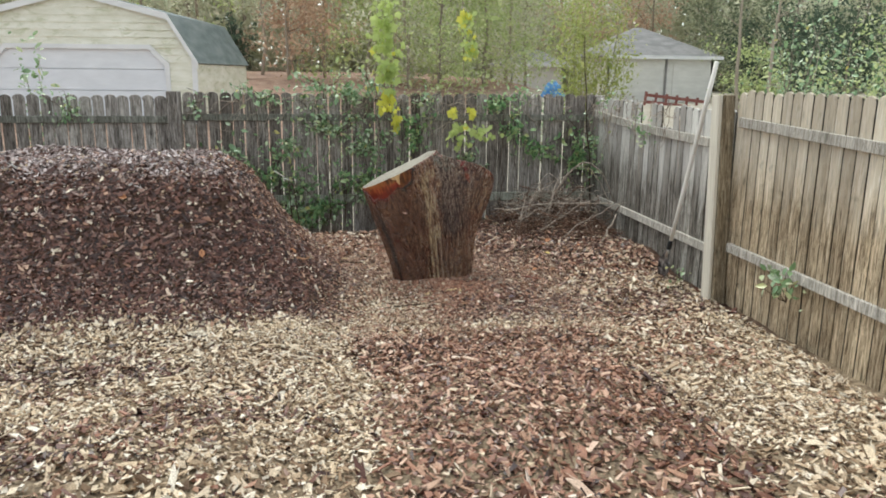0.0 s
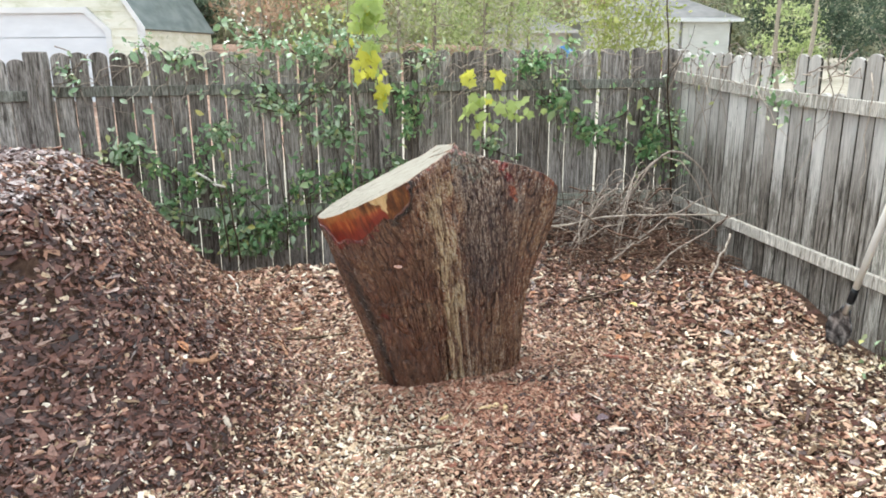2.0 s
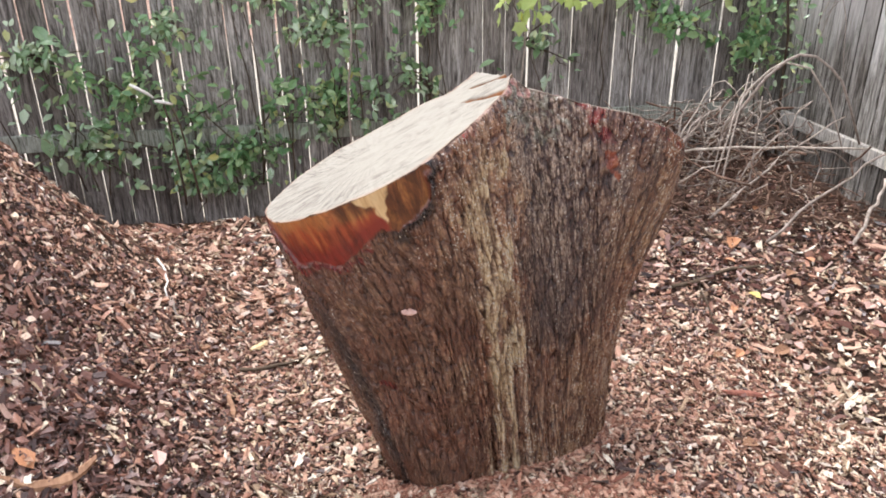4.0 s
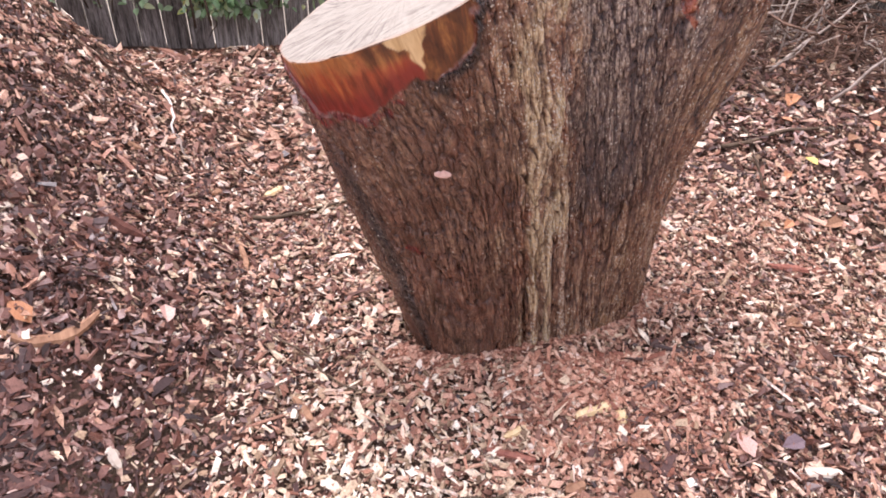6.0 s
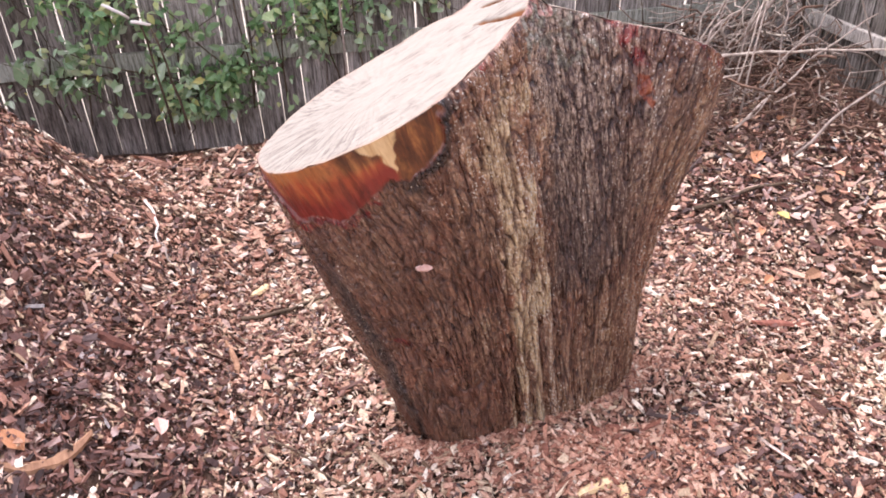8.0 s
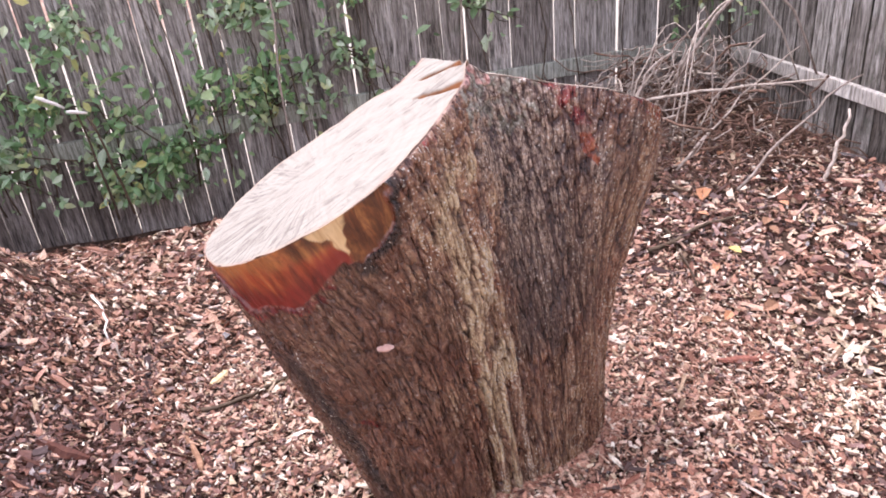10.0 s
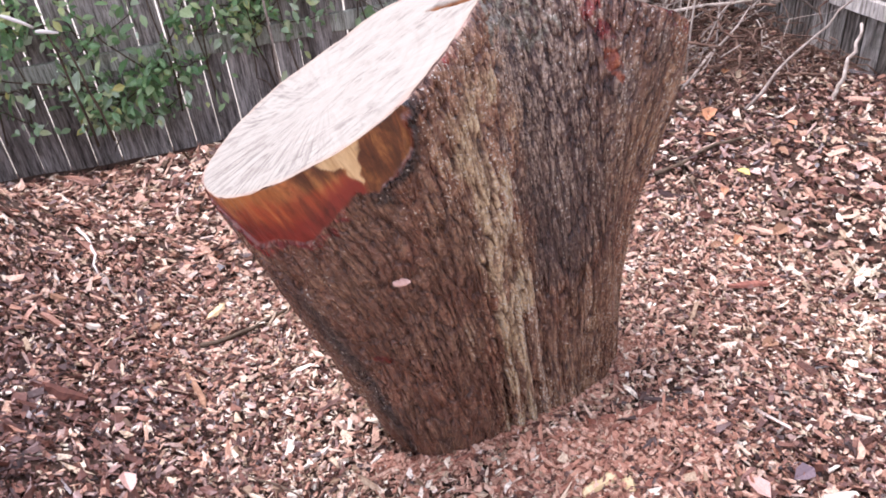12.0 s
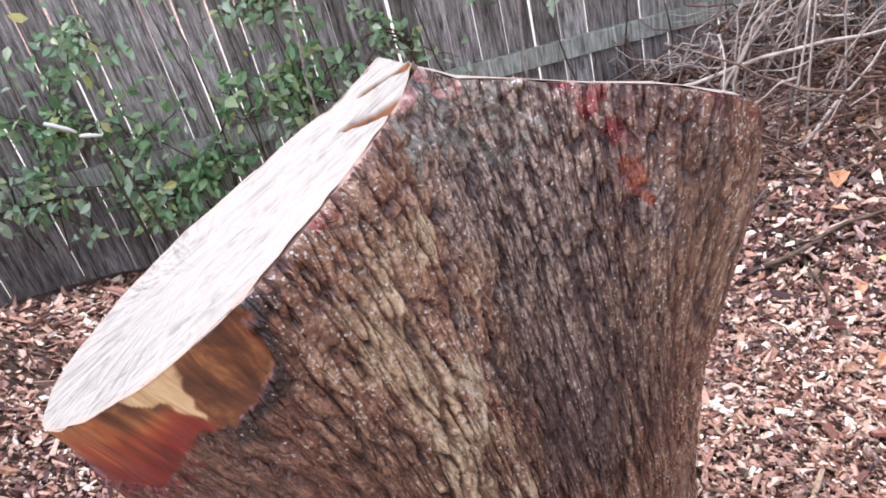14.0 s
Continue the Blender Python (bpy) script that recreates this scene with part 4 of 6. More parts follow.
    # the torn end near the peak: two long splits between raised splinters
    splits = near_line(1.41, 6.892, 1.29, 7.035, 0.013) + near_line(1.43, 7.035, 1.33, 7.14, 0.014)
    splits = np.clip(splits, 0, 1) * (A < B + 0.03)
    Z = Z - 0.045 * splits + 0.014 * sstep(1.3, 1.42, X) * (A < B) * np.exp(-(((Y - 7.03 + 0.8 * (X - 1.42)) / 0.05) ** 2))
    V = np.stack([X, Y, Z], -1).reshape(-1, 3)
    Q = grid_quads(301, 141)
    cen = V[Q].mean(1)
    left = cut_left(cen[:, 0], cen[:, 1]) < cut_right(cen[:, 0], cen[:, 1])
    rim_d = np.minimum(Y - yf[:, None], yb[:, None] - Y)
    sap = np.clip(1 - rim_d / (0.012 + 0.004 * vnoise(X * 30, Y * 30)), 0, 1)
    heart = np.hypot(X - 1.02, Y - 6.95)
    uv_cut = np.stack([np.arctan2(Y - 6.95, (X - 1.02) * 0.6) * 0.5, heart], -1).reshape(-1, 2)
    for m_, lb in ((left, "broad pale slanted saw cut with torn hinge splinters"), (~left, "pale pinkish saw cut sloping away")):
        q = Q[m_]
        ids, inv = np.unique(q, return_inverse=True)
        face_me = np_mesh("cut_face", V[ids], inv.reshape(q.shape), M_CUT if lb.startswith("broad") else M_CUT_FAR, None, True, uv_cut[ids])
        for nm_, a_ in (("split", splits), ("sapwood", sap), ("feather", 1 - 0.85 * sstep(0.85, 1.05, X))):
            at_ = face_me.attributes.new(nm_, "FLOAT", "POINT")
            at_.data.foreach_set("value", a_.reshape(-1)[ids].astype(np.float32))
        mpart("cut_face", face_me, stump, lb)
    return stump


build_stump()


# ---- fences ----
def picket_mesh(w, h, d, m, nick=0.0, ease=0.004, edge=None):
    top = [(w / 2 * math.cos(a), h - 0.055 + 0.055 * math.sin(a)) for a in np.linspace(0.25, math.pi - 0.25, 7)]
    bm = prism_bm([(-w / 2, 0), (w / 2, 0), (w / 2, h - 0.075), *top, (-w / 2 + nick, h - 0.075)], d)
    bmesh.ops.bevel(bm, geom=[e for e in bm.edges if abs(e.verts[0].co.y - e.verts[1].co.y) < 1e-5], offset=ease, segments=1, affect="EDGES")
    me = bpy.data.meshes.new("picket")
    bm.to_mesh(me)
    bm.free()
    me.materials.append(m)
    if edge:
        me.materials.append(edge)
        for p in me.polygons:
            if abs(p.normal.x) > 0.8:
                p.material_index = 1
    return me


def rail(parent, a, b, z, m, tall=0.09, deep=0.04, label=""):
    """A rail from a to b in plan, its bottom edge at z."""
    d = Vector(b) - Vector(a)
    bm = box_bm(d.length, deep, tall, 0.004)
    ob = part("rail", bm, m, parent, label)
    ob.matrix_basis = Matrix.Translation((*((Vector(a) + Vector(b)) / 2), z + tall / 2)) @ Matrix.Rotation(math.atan2(d.y, d.x), 4, "Z")
    return ob


def post(parent, x, y, z0, z1, sx, sy, m, label=""):
    bm = box_bm(sx, sy, z1 - z0, 0.008)
    for v in bm.verts:
        if v.co.z > 0:
            v.co.z += random.uniform(-0.012, 0.006)
    ob = part("post", bm, m, parent, label)
    ob.location = (x, y, (z0 + z1) / 2)
    return ob


def pickets(parent, along, start, end, at, z0, z1, pitch, width, m, gap_jitter=0.006, broken=(), ease=0.006):
    tight = along == "y"
    meshes = [picket_mesh(width * (1 if tight else s), z1 - z0 + dh, 0.024 if tight else 0.018, m, 0 if tight else nk, ease, M_GAP_SHADE if tight else None) for s, dh, nk in ((1, 0, 0), (0.99, 0.012, 0.01), (1.005, -0.012, 0), (0.98, 0.005, 0.018))]
    k, p = 0, start
    while p < end:
        ob = mpart("picket", random.choice(meshes), parent)
        lean = radians(random.uniform(-0.2, 0.2))
        x, y = (p, at) if along == "x" else (at, p)
        tall = Matrix.Diagonal((1, 1, 0.87 if k in broken else 1, 1))
        ob.matrix_basis = Matrix.Translation((x + (random.uniform(-0.003, 0.003) if along == "y" else 0), y + (random.uniform(-0.004, 0.004) if along == "x" else 0), z0)) @ Matrix.Rotation(0 if along == "x" else math.pi / 2, 4, "Z") @ Matrix.Rotation(lean, 4, "Y") @ tall
        p += pitch + random.uniform(-gap_jitter, gap_jitter)
        k += 1


fence = tagged(thing("fence_back", "grey weathered wooden picket fence with rounded tops", "fence"), kind="structure")
for a_, b_, dz in ((-7.4, -1.7, -0.03), (-1.52, 1.36, 0.0), (1.36, 4.2, 0.0)):
    for zr, th in ((1.415, 0.09), (0.272, 0.118)):
        rail(fence, (a_, FENCE_Y - 0.001), (b_, FENCE_Y - 0.001), zr + dz * (zr > 1), M_RAIL_DARK if zr > 1 else M_RAIL_BACK, th)
post(fence, -1.61, FENCE_Y - 0.03, -0.4, 1.8, 0.17, 0.12, M_FENCE_BACK)
post(fence, 1.36, FENCE_Y + 0.005, -0.4, 1.72, 0.12, 0.1, M_FENCE_BACK)
post(fence, 4.3, FENCE_Y + 0.02, -0.4, 1.78, 0.12, 0.12, M_FENCE_BACK)
post(fence, -4.6, FENCE_Y - 0.02, -0.4, 1.74, 0.14, 0.12, M_FENCE_BACK)
pickets(fence, "x", -7.4, -1.66, FENCE_Y + 0.033, -0.5, 1.74, 0.16, 0.1545, M_FENCE_BACK, 0.003, (), 0.002)
pickets(fence, "x", -1.6, 4.25, FENCE_Y + 0.033, -0.5, 1.79, 0.16, 0.1545, M_FENCE_BACK, 0.003, (), 0.002)

side = tagged(thing("fence_side", "silvery weathered wooden picket fence section near the corner", "fence"), kind="structure")
rail(side, (FENCE_X, 10.1), (FENCE_X, 6.52), 0.285, M_RAIL_PALE)
for ya, yb, za, zb in ((10.12, 8.5, 1.48, 1.39), (8.498, 6.52, 1.388, 1.353)):
    ob = rail(side, (FENCE_X, ya), (FENCE_X, yb), (za + zb) / 2, M_RAIL_PALE, 0.095)
    ob.matrix_basis = ob.matrix_basis @ Matrix.Rotation(math.atan2(za - zb, ya - yb), 4, "Y")
pickets(side, "y", 6.456, 10.2, FENCE_X + 0.036, -0.25, 1.745, 0.147, 0.136, M_FENCE_SIDE, 0.0015, (9, 10, 13, 14), 0.003)

tan = tagged(thing("fence_side_near", "tan weathered wooden picket fence section with pale rails", "fence"), kind="structure")
for zr, rise in ((1.51, 0.09), (0.37, 0.02)):
    rail(tan, (FENCE_X, 3.8), (FENCE_X, -3.5), zr, M_RAIL_PALE)
    ob = rail(tan, (FENCE_X, 6.26), (FENCE_X, 3.8), zr + rise / 2, M_RAIL_PALE)
    ob.matrix_basis = ob.matrix_basis @ Matrix.Rotation(math.atan2(rise, 2.46), 4, "Y")
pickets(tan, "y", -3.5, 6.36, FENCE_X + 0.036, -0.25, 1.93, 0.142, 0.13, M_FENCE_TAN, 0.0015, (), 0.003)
# the thick post leans, with a pale board nailed to its yard side
bm = box_bm(0.13, 0.15, 2.3, 0.008)
thick = part("post", bm, M_POST, tan, "thick brown square fence post, leaning")
thick.matrix_basis = pose(4.167, 6.385, 0.74, -4.4)
bm = box_bm(0.034, 0.145, 2.24, 0.004)
brace = part("brace_board", bm, M_PALE_BOARD, tan, "pale board nailed to the side of the post")
brace.matrix_basis = pose(4.083, 6.402, 0.77, -3.6)


# ---- leaves ----
LEAF = np.array([[0, 0, 0], [-0.26, 0.35, 0.07], [0, 0.4, 0], [0.26, 0.35, 0.07], [-0.2, 0.7, 0.05], [0, 0.75, -0.02], [0.2, 0.7, 0.05], [0, 1.0, -0.08]])
LEAF_Q = np.array([[0, 3, 2, 1], [1, 2, 5, 4], [2, 3, 6, 5], [4, 5, 6, 7]])


def leaf_arrays(pos, size, g, droop=0.5, facing=None):
    """Many pointed, folded leaves at pos. facing: a direction that the blades tend to face."""
    n = len(pos)
    d = g.normal(0, 1, (n, 3))
    d[:, 2] -= droop * 1.6
    d /= np.linalg.norm(d, axis=1)[:, None]
    nz = g.normal(0, 0.7, (n, 3)) + (np.array(facing) if facing is not None else np.array([0, 0, 1.0]))
    nz -= d * (nz * d).sum(1)[:, None]
    nz /= np.linalg.norm(nz, axis=1)[:, None] + 1e-9
    sx = np.cross(d, nz)
    s = size * np.exp(g.normal(0, 0.3, n))
    b = LEAF * s[:, None, None]
    p = pos[:, None] + b[:, :, 0, None] * sx[:, None] + b[:, :, 1, None] * d[:, None] + b[:, :, 2, None] * nz[:, None]
    return p.reshape(-1, 3), (LEAF_Q[None] + 8 * np.arange(n)[:, None, None]).reshape(-1, 4)


def flake_arrays(pos, size, g):
    """Small four-cornered leaf flakes for far foliage."""
    n = len(pos)
    a, b = g.normal(0, 1, (n, 3)), g.normal(0, 1, (n, 3))
    a /= np.linalg.norm(a, axis=1)[:, None]
    b -= a * (a * b).sum(1)[:, None]
    b /= np.linalg.norm(b, axis=1)[:, None]
    s = (size * np.exp(g.normal(0, 0.35, n)))[:, None]
    c = np.stack([pos - a * s, pos + b * s * 0.5, pos + a * s, pos - b * s * 0.5], 1)
    return c.reshape(-1, 3), np.arange(4 * n).reshape(n, 4)


def wander(p0, p1, n, wob, g):
    """A crooked line of n points from p0 to p1."""
    t = np.linspace(0, 1, n)[:, None]
    k = g.normal(0, wob, (n, 3)).cumsum(0)
    k -= t * k[-1]
    return np.array(p0) * (1 - t) + np.array(p1) * t + k


# ---- vines on the back fence ----
VINES = [(-0.95, 1.0, 0.35, 0.25, 70), (-0.15, 1.25, 0.18, 0.35, 60), (-0.4, 0.75, 0.42, 0.28, 110), (0.28, 0.32, 0.32, 0.4, 150), (0.85, 1.15, 0.35, 0.35, 110), (0.95, 0.65, 0.35, 0.32, 100), (1.62, 1.3, 0.18, 0.4, 100), (2.85, 1.72, 0.28, 0.13, 90), (3.0, 1.4, 0.16, 0.3, 70), (3.4, 1.1, 0.33, 0.25, 80), (4.0, 0.95, 0.28, 0.3, 90), (-0.5, 1.78, 0.3, 0.14, 60), (0.75, 1.8, 0.4, 0.2, 100), (1.7, 1.72, 0.2, 0.12, 25), (0.3, 1.5, 0.3, 0.22, 60), (-0.75, 0.35, 0.3, 0.3, 60), (0.05, 0.05, 0.35, 0.25, 60), (1.55, 0.75, 0.25, 0.35, 50), (-1.35, 1.65, 0.12, 0.14, 16), (2.3, 1.0, 0.3, 0.3, 30), (-2.9, 1.6, 0.25, 0.2, 40), (0.35, 1.92, 0.3, 0.16, 60), (1.05, 1.95, 0.28, 0.15, 60), (0.55, 1.35, 0.45, 0.3, 70), (-0.2, 0.4, 0.5, 0.4, 70), (0.9, 0.45, 0.4, 0.25, 60)]
for i_, (vx, vz, rx_, rz_, n_) in enumerate(VINES):
    g_ = np.random.default_rng(100 + i_)
    vine = thing("vine", "leafy green creeping vine clinging to the grey back fence", "vine", "vines on the back fence", at=(0, 0, 0))
    foot = (vx + g_.uniform(-0.2, 0.2), FENCE_Y - 0.1, 0.0 if vx > -0.5 else -0.02)
    lines = [wander(foot, (vx, FENCE_Y - 0.07, vz), 9, 0.025, g_)]
    for _ in range(6):
        e_ = (vx + g_.uniform(-1.3, 1.3) * rx_, FENCE_Y - 0.07 - g_.random() * 0.06, vz + g_.uniform(-1.1, 1.1) * rz_)
        lines.append(wander((vx, FENCE_Y - 0.07, vz - 0.3 * rz_), e_, 7, 0.02, g_))
    for ln in lines:
        v_, q_ = tube_arrays(ln, np.linspace(0.006, 0.0025, len(ln)), 4)
        mpart("stem", np_mesh("stem", v_, q_, M_STEM, None, True), vine)
    cl_ = np.vstack(lines[1:])
    n_ = int(n_ * 2.4)
    few = n_ // 6
    k_ = g_.integers(0, len(cl_), n_ - few)
    on_stem = cl_[k_] + g_.normal(0, 0.042, (n_ - few, 3)) - [0, 0.03, 0]
    r_ = np.sqrt(g_.random(few)) * 1.6
    a_ = g_.random(few) * 2 * np.pi
    loose = np.stack([vx + rx_ * r_ * np.cos(a_), FENCE_Y - 0.06 - 0.12 * g_.random(few), vz + rz_ * r_ * np.sin(a_)], -1)
    pos_ = np.vstack([on_stem, loose])
    pos_[:, 1] = np.minimum(pos_[:, 1], FENCE_Y - 0.05)
    pos_[:, 2] = np.maximum(pos_[:, 2], 0.0)
    v_, q_ = leaf_arrays(pos_, 0.066 if vz < 1.3 else 0.056, g_, 0.25, (0, -0.75, 1.15))
    mpart("leaves", np_mesh("leaves", v_, q_, M_VINE_BRIGHT if i_ in (2, 3, 5, 6, 7, 8, 9, 10) else M_VINE), vine, "pointed green vine leaves, a few yellow", "stuff")

g_ = np.random.default_rng(150)
for n_, (x0_, x1_) in enumerate(((-1.4, 1.4), (0.4, 2.4), (2.0, 4.2))):
    mat_vine = thing("dry_vine", "tangle of dry grey vine stems along the fence top", "vine", "dry vines along the fence top")
    for _ in range(34):
        a_ = g_.uniform(x0_, x1_)
        ln = wander((a_, FENCE_Y - 0.06, 1.78 + g_.uniform(-0.25, 0.06)), (a_ + g_.uniform(-0.7, 0.7), FENCE_Y - 0.05, 1.72 + g_.uniform(-0.6, 0.18)), 9, 0.035, g_)
        ln[:, 1] = np.minimum(ln[:, 1], FENCE_Y - 0.045)
        v_, q_ = tube_arrays(ln, np.linspace(0.005, 0.002, 9), 4)
        mpart("stem", np_mesh("stem", v_, q_, M_TWIG, None, True), mat_vine)


# dry stems and pale leaves over the top of the side fence
g_ = np.random.default_rng(155)
hang = thing("dry_vine", "dry grey vine stems and pale leaves over the side fence", "vine", "dry vines along the fence top")
for _ in range(34):
    a_ = g_.uniform(7.4, 10.05)
    ln = wander((FENCE_X - 0.05, a_, 1.72 + g_.uniform(-0.15, 0.08)), (FENCE_X - 0.08, a_ + g_.uniform(-0.6, 0.6), 1.3 + g_.uniform(-0.6, 0.45)), 9, 0.035, g_)
    ln[:, 0] = np.minimum(ln[:, 0], FENCE_X - 0.045)
    v_, q_ = tube_arrays(ln, np.linspace(0.006, 0.002, 9), 4)
    mpart("stem", np_mesh("stem", v_, q_, M_TWIG, None, True), hang)
for a_, z_, n_ in ((8.3, 1.45, 55), (9.5, 1.7, 25), (9.95, 1.1, 50), (9.9, 0.75, 60)):
    pos_ = np.stack([FENCE_X - 0.06 - 0.08 * g_.random(n_), g_.normal(a_, 0.16, n_), g_.normal(z_, 0.11, n_)], -1)
    v_, q_ = leaf_arrays(pos_, 0.05, g_, 0.3, (-0.8, -0.4, 0.8))
    mpart("leaves", np_mesh("leaves", v_, q_, M_VINE), hang, "pale green vine leaves", "stuff")


# ---- maple saplings by the back fence ----
def maple_mesh(name, m):
    tips = []
    for ang, r in ((-150, 0.36), (-115, 0.6), (-95, 0.48), (-60, 0.85), (-33, 0.6), (0, 1.0), (33, 0.6), (60, 0.85), (95, 0.48), (115, 0.6), (150, 0.36)):
        tips.append((r * math.sin(radians(ang)), 0.25 + 0.75 * r * math.cos(radians(ang)), -0.12 * r * r))
    verts = [(0, 0.25, 0.03), *tips, (0, 0.0, 0)]
    faces = [(0, i + 1, i) for i in range(1, 11)] + [(0, 12, 11), (0, 1, 12)]
    me = bpy.data.meshes.new(name)
    me.from_pydata(verts, [], faces)
    me.materials.append(m)
    return me


MAPLE_G, MAPLE_Y = [maple_mesh("leaf", m) for m in (M_MAPLE, M_MAPLE_Y)]


def maple(x, y, top, clusters, label, seed):
    g = np.random.default_rng(seed)
    tree = thing("maple_sapling", label, "sapling", "maple saplings by the fence")
    trunk = wander((x, y, -0.05), (x + 0.05, y, top), 10, 0.02, g)
    v, q = tube_arrays(trunk, np.linspace(0.009, 0.003, 10), 6)
    mpart("trunk", np_mesh("trunk", v, q, M_TWIG, None, True), tree)
    for cx_, cz, rx, rz, n, yellow in clusters:
        k = np.argmin(abs(trunk[:, 2] - cz - rz * 0.5))
        br = wander(trunk[k], (cx_, y - 0.1, cz), 6, 0.02, g)
        v, q = tube_arrays(br, np.linspace(0.005, 0.002, 6), 4)
        limb = mpart("branch", np_mesh("branch", v, q, M_STEM, None, True), tree)
        for _ in range(int(n * 2.4)):
            ob = mpart("leaf", MAPLE_Y if g.random() < yellow else MAPLE_G, limb)
            s = 0.082 * math.exp(g.normal(0, 0.25))
            p = (cx_ + g.normal(0, rx * 0.5), y - 0.1 + g.normal(0, 0.05), cz + g.uniform(-rz, rz))
            turn = Euler((radians(g.normal(-105, 28)), radians(g.normal(0, 45)), radians(g.normal(0, 65))))
            ob.matrix_basis = Matrix.LocRotScale(p, turn, (s * 0.8, s * 1.1, s))


maple(1.02, 9.75, 3.1, [(1.13, 2.75, 0.14, 0.22, 26, 0.0), (1.14, 2.35, 0.17, 0.2, 26, 0.05), (1.17, 2.0, 0.14, 0.16, 18, 0.2), (1.2, 1.72, 0.11, 0.14, 11, 0.85), (1.27, 1.5, 0.08, 0.12, 6, 0.8)], "slender maple sapling with yellow-green hanging leaves", 5)
maple(2.12, 9.72, 3.0, [(2.22, 2.7, 0.1, 0.18, 14, 0.3), (2.27, 2.38, 0.1, 0.1, 12, 0.35), (2.05, 1.57, 0.05, 0.05, 3, 1.0), (2.32, 1.57, 0.05, 0.05, 3, 1.0), (2.2, 1.28, 0.24, 0.16, 15, 0.1), (2.45, 1.3, 0.22, 0.1, 8, 0.1)], "thin maple sapling with green and yellow leaves", 6)

# ---- brush pile in the corner ----
g_ = np.random.default_rng(200)
brush = thing("brush_pile", "heap of cut dry grey twigs in the fence corner", "brush pile")


def twig(ln, r0, r1, sides=5, m=M_TWIG):
    v, q = tube_arrays(ln, np.linspace(r0, r1, len(ln)), 6 if sides > 4 else 4)
    mpart("twig", np_mesh("twig", v, q, m, None, True), brush)


def bow(a, b, lift, n=11):
    """An arched twig from a to b."""
    t = np.linspace(0, 1, n)[:, None]
    p = np.array(a) * (1 - t) + np.array(b) * t
    p[:, 2] += lift * 4 * (t * (1 - t))[:, 0]
    return p + g_.normal(0, 0.008, p.shape)


twig(bow((3.3, 9.2, 0.3), (4.12, 8.95, 0.42), 0.58), 0.012, 0.007)
twig(bow((3.33, 9.22, 0.45), (4.14, 9.1, 0.3), 0.5), 0.008, 0.005)
twig(bow((2.8, 9.0, 0.15), (3.25, 9.15, 0.62), 0.06), 0.009, 0.006)
twig(bow((3.2, 8.3, 0.1), (4.12, 8.6, 0.5), 0.06), 0.009, 0.005)
twig(bow((2.75, 8.9, 0.05), (3.12, 9.1, 0.58), 0.02), 0.009, 0.007)
twig(bow((3.12, 9.1, 0.58), (3.3, 9.15, 0.12), 0.03), 0.008, 0.005)
twig(bow((2.7, 9.2, 0.3), (4.0, 8.7, 0.45), 0.05), 0.01, 0.006)
twig(bow((3.0, 8.6, 0.12), (4.1, 9.1, 0.55), 0.05), 0.009, 0.004)
twig(bow((3.72, 8.3, 0.02), (3.95, 8.45, 0.36), 0.02), 0.012, 0.008)
for _ in range(16):
    x_ = g_.uniform(2.7, 3.6)
    twig(bow((x_, g_.uniform(8.7, 9.7), 0.1), (x_ + g_.uniform(0.35, 0.6), g_.uniform(8.7, 9.7), g_.uniform(0.15, 0.5)), g_.uniform(0.2, 0.55)), 0.006, 0.003, 4)
for _ in range(360):
    c_ = np.array([g_.uniform(2.7, 4.0), g_.uniform(8.5, 9.95), 0])
    hump = 0.5 * math.exp(-(((c_[0] - 3.4) / 0.75) ** 2) - ((c_[1] - 9.3) / 0.6) ** 2)
    c_[2] = 0.03 + g_.random() * (0.1 + 1.0 * hump)
    a_, L_ = g_.random() * 2 * math.pi, g_.uniform(0.25, 0.75)
    d_ = np.array([math.cos(a_) * L_, math.sin(a_) * L_ * 0.7, g_.normal(0.05, 0.2)])
    p_, q_ = c_ - d_ / 2, c_ + d_ / 2
    for w_ in (p_, q_):
        w_[0], w_[1] = np.clip(w_[0], 2.45, 4.15), np.clip(w_[1], 8.2, 10.1)
        w_[2] = max(w_[2], float(ground_height(w_[0], w_[1])) + 0.012)
    r_ = 0.0028 + 0.007 * g_.random() ** 2
    # low twigs all go brown: shade inside the heap put into their colour
    low_ = max(p_[2], q_[2]) < 0.3
    twig(wander(p_, q_, 8, 0.026, g_), r_, r_ * 0.5, 4, M_TWIG_BROWN if low_ or g_.random() < 0.45 else M_TWIG)

# thin dark sapling standing behind the brush
corner = thing("bare_sapling", "thin dark bare sapling with a few leaves in the fence corner", "sapling")
for ln, r0, r1 in ((wander((4.12, 9.75, -0.05), (3.85, 9.7, 2.6), 12, 0.012, g_), 0.012, 0.005), (wander((4.02, 9.73, 1.2), (3.5, 9.72, 1.62), 7, 0.015, g_), 0.005, 0.002), (wander((3.98, 9.73, 1.5), (4.1, 9.6, 2.0), 7, 0.015, g_), 0.004, 0.002)):
    v_, q_ = tube_arrays(ln, np.linspace(r0, r1, len(ln)), 6)
    mpart("branch", np_mesh("branch", v_, q_, M_STEM, None, True), corner)
v_, q_ = leaf_arrays(np.stack([g_.normal(3.95, 0.12, 40), g_.uniform(9.6, 9.95, 40), g_.uniform(0.5, 1.6, 40)], -1), 0.05, g_)
mpart("leaves", np_mesh("leaves", v_, q_, M_VINE), corner, "", "stuff")

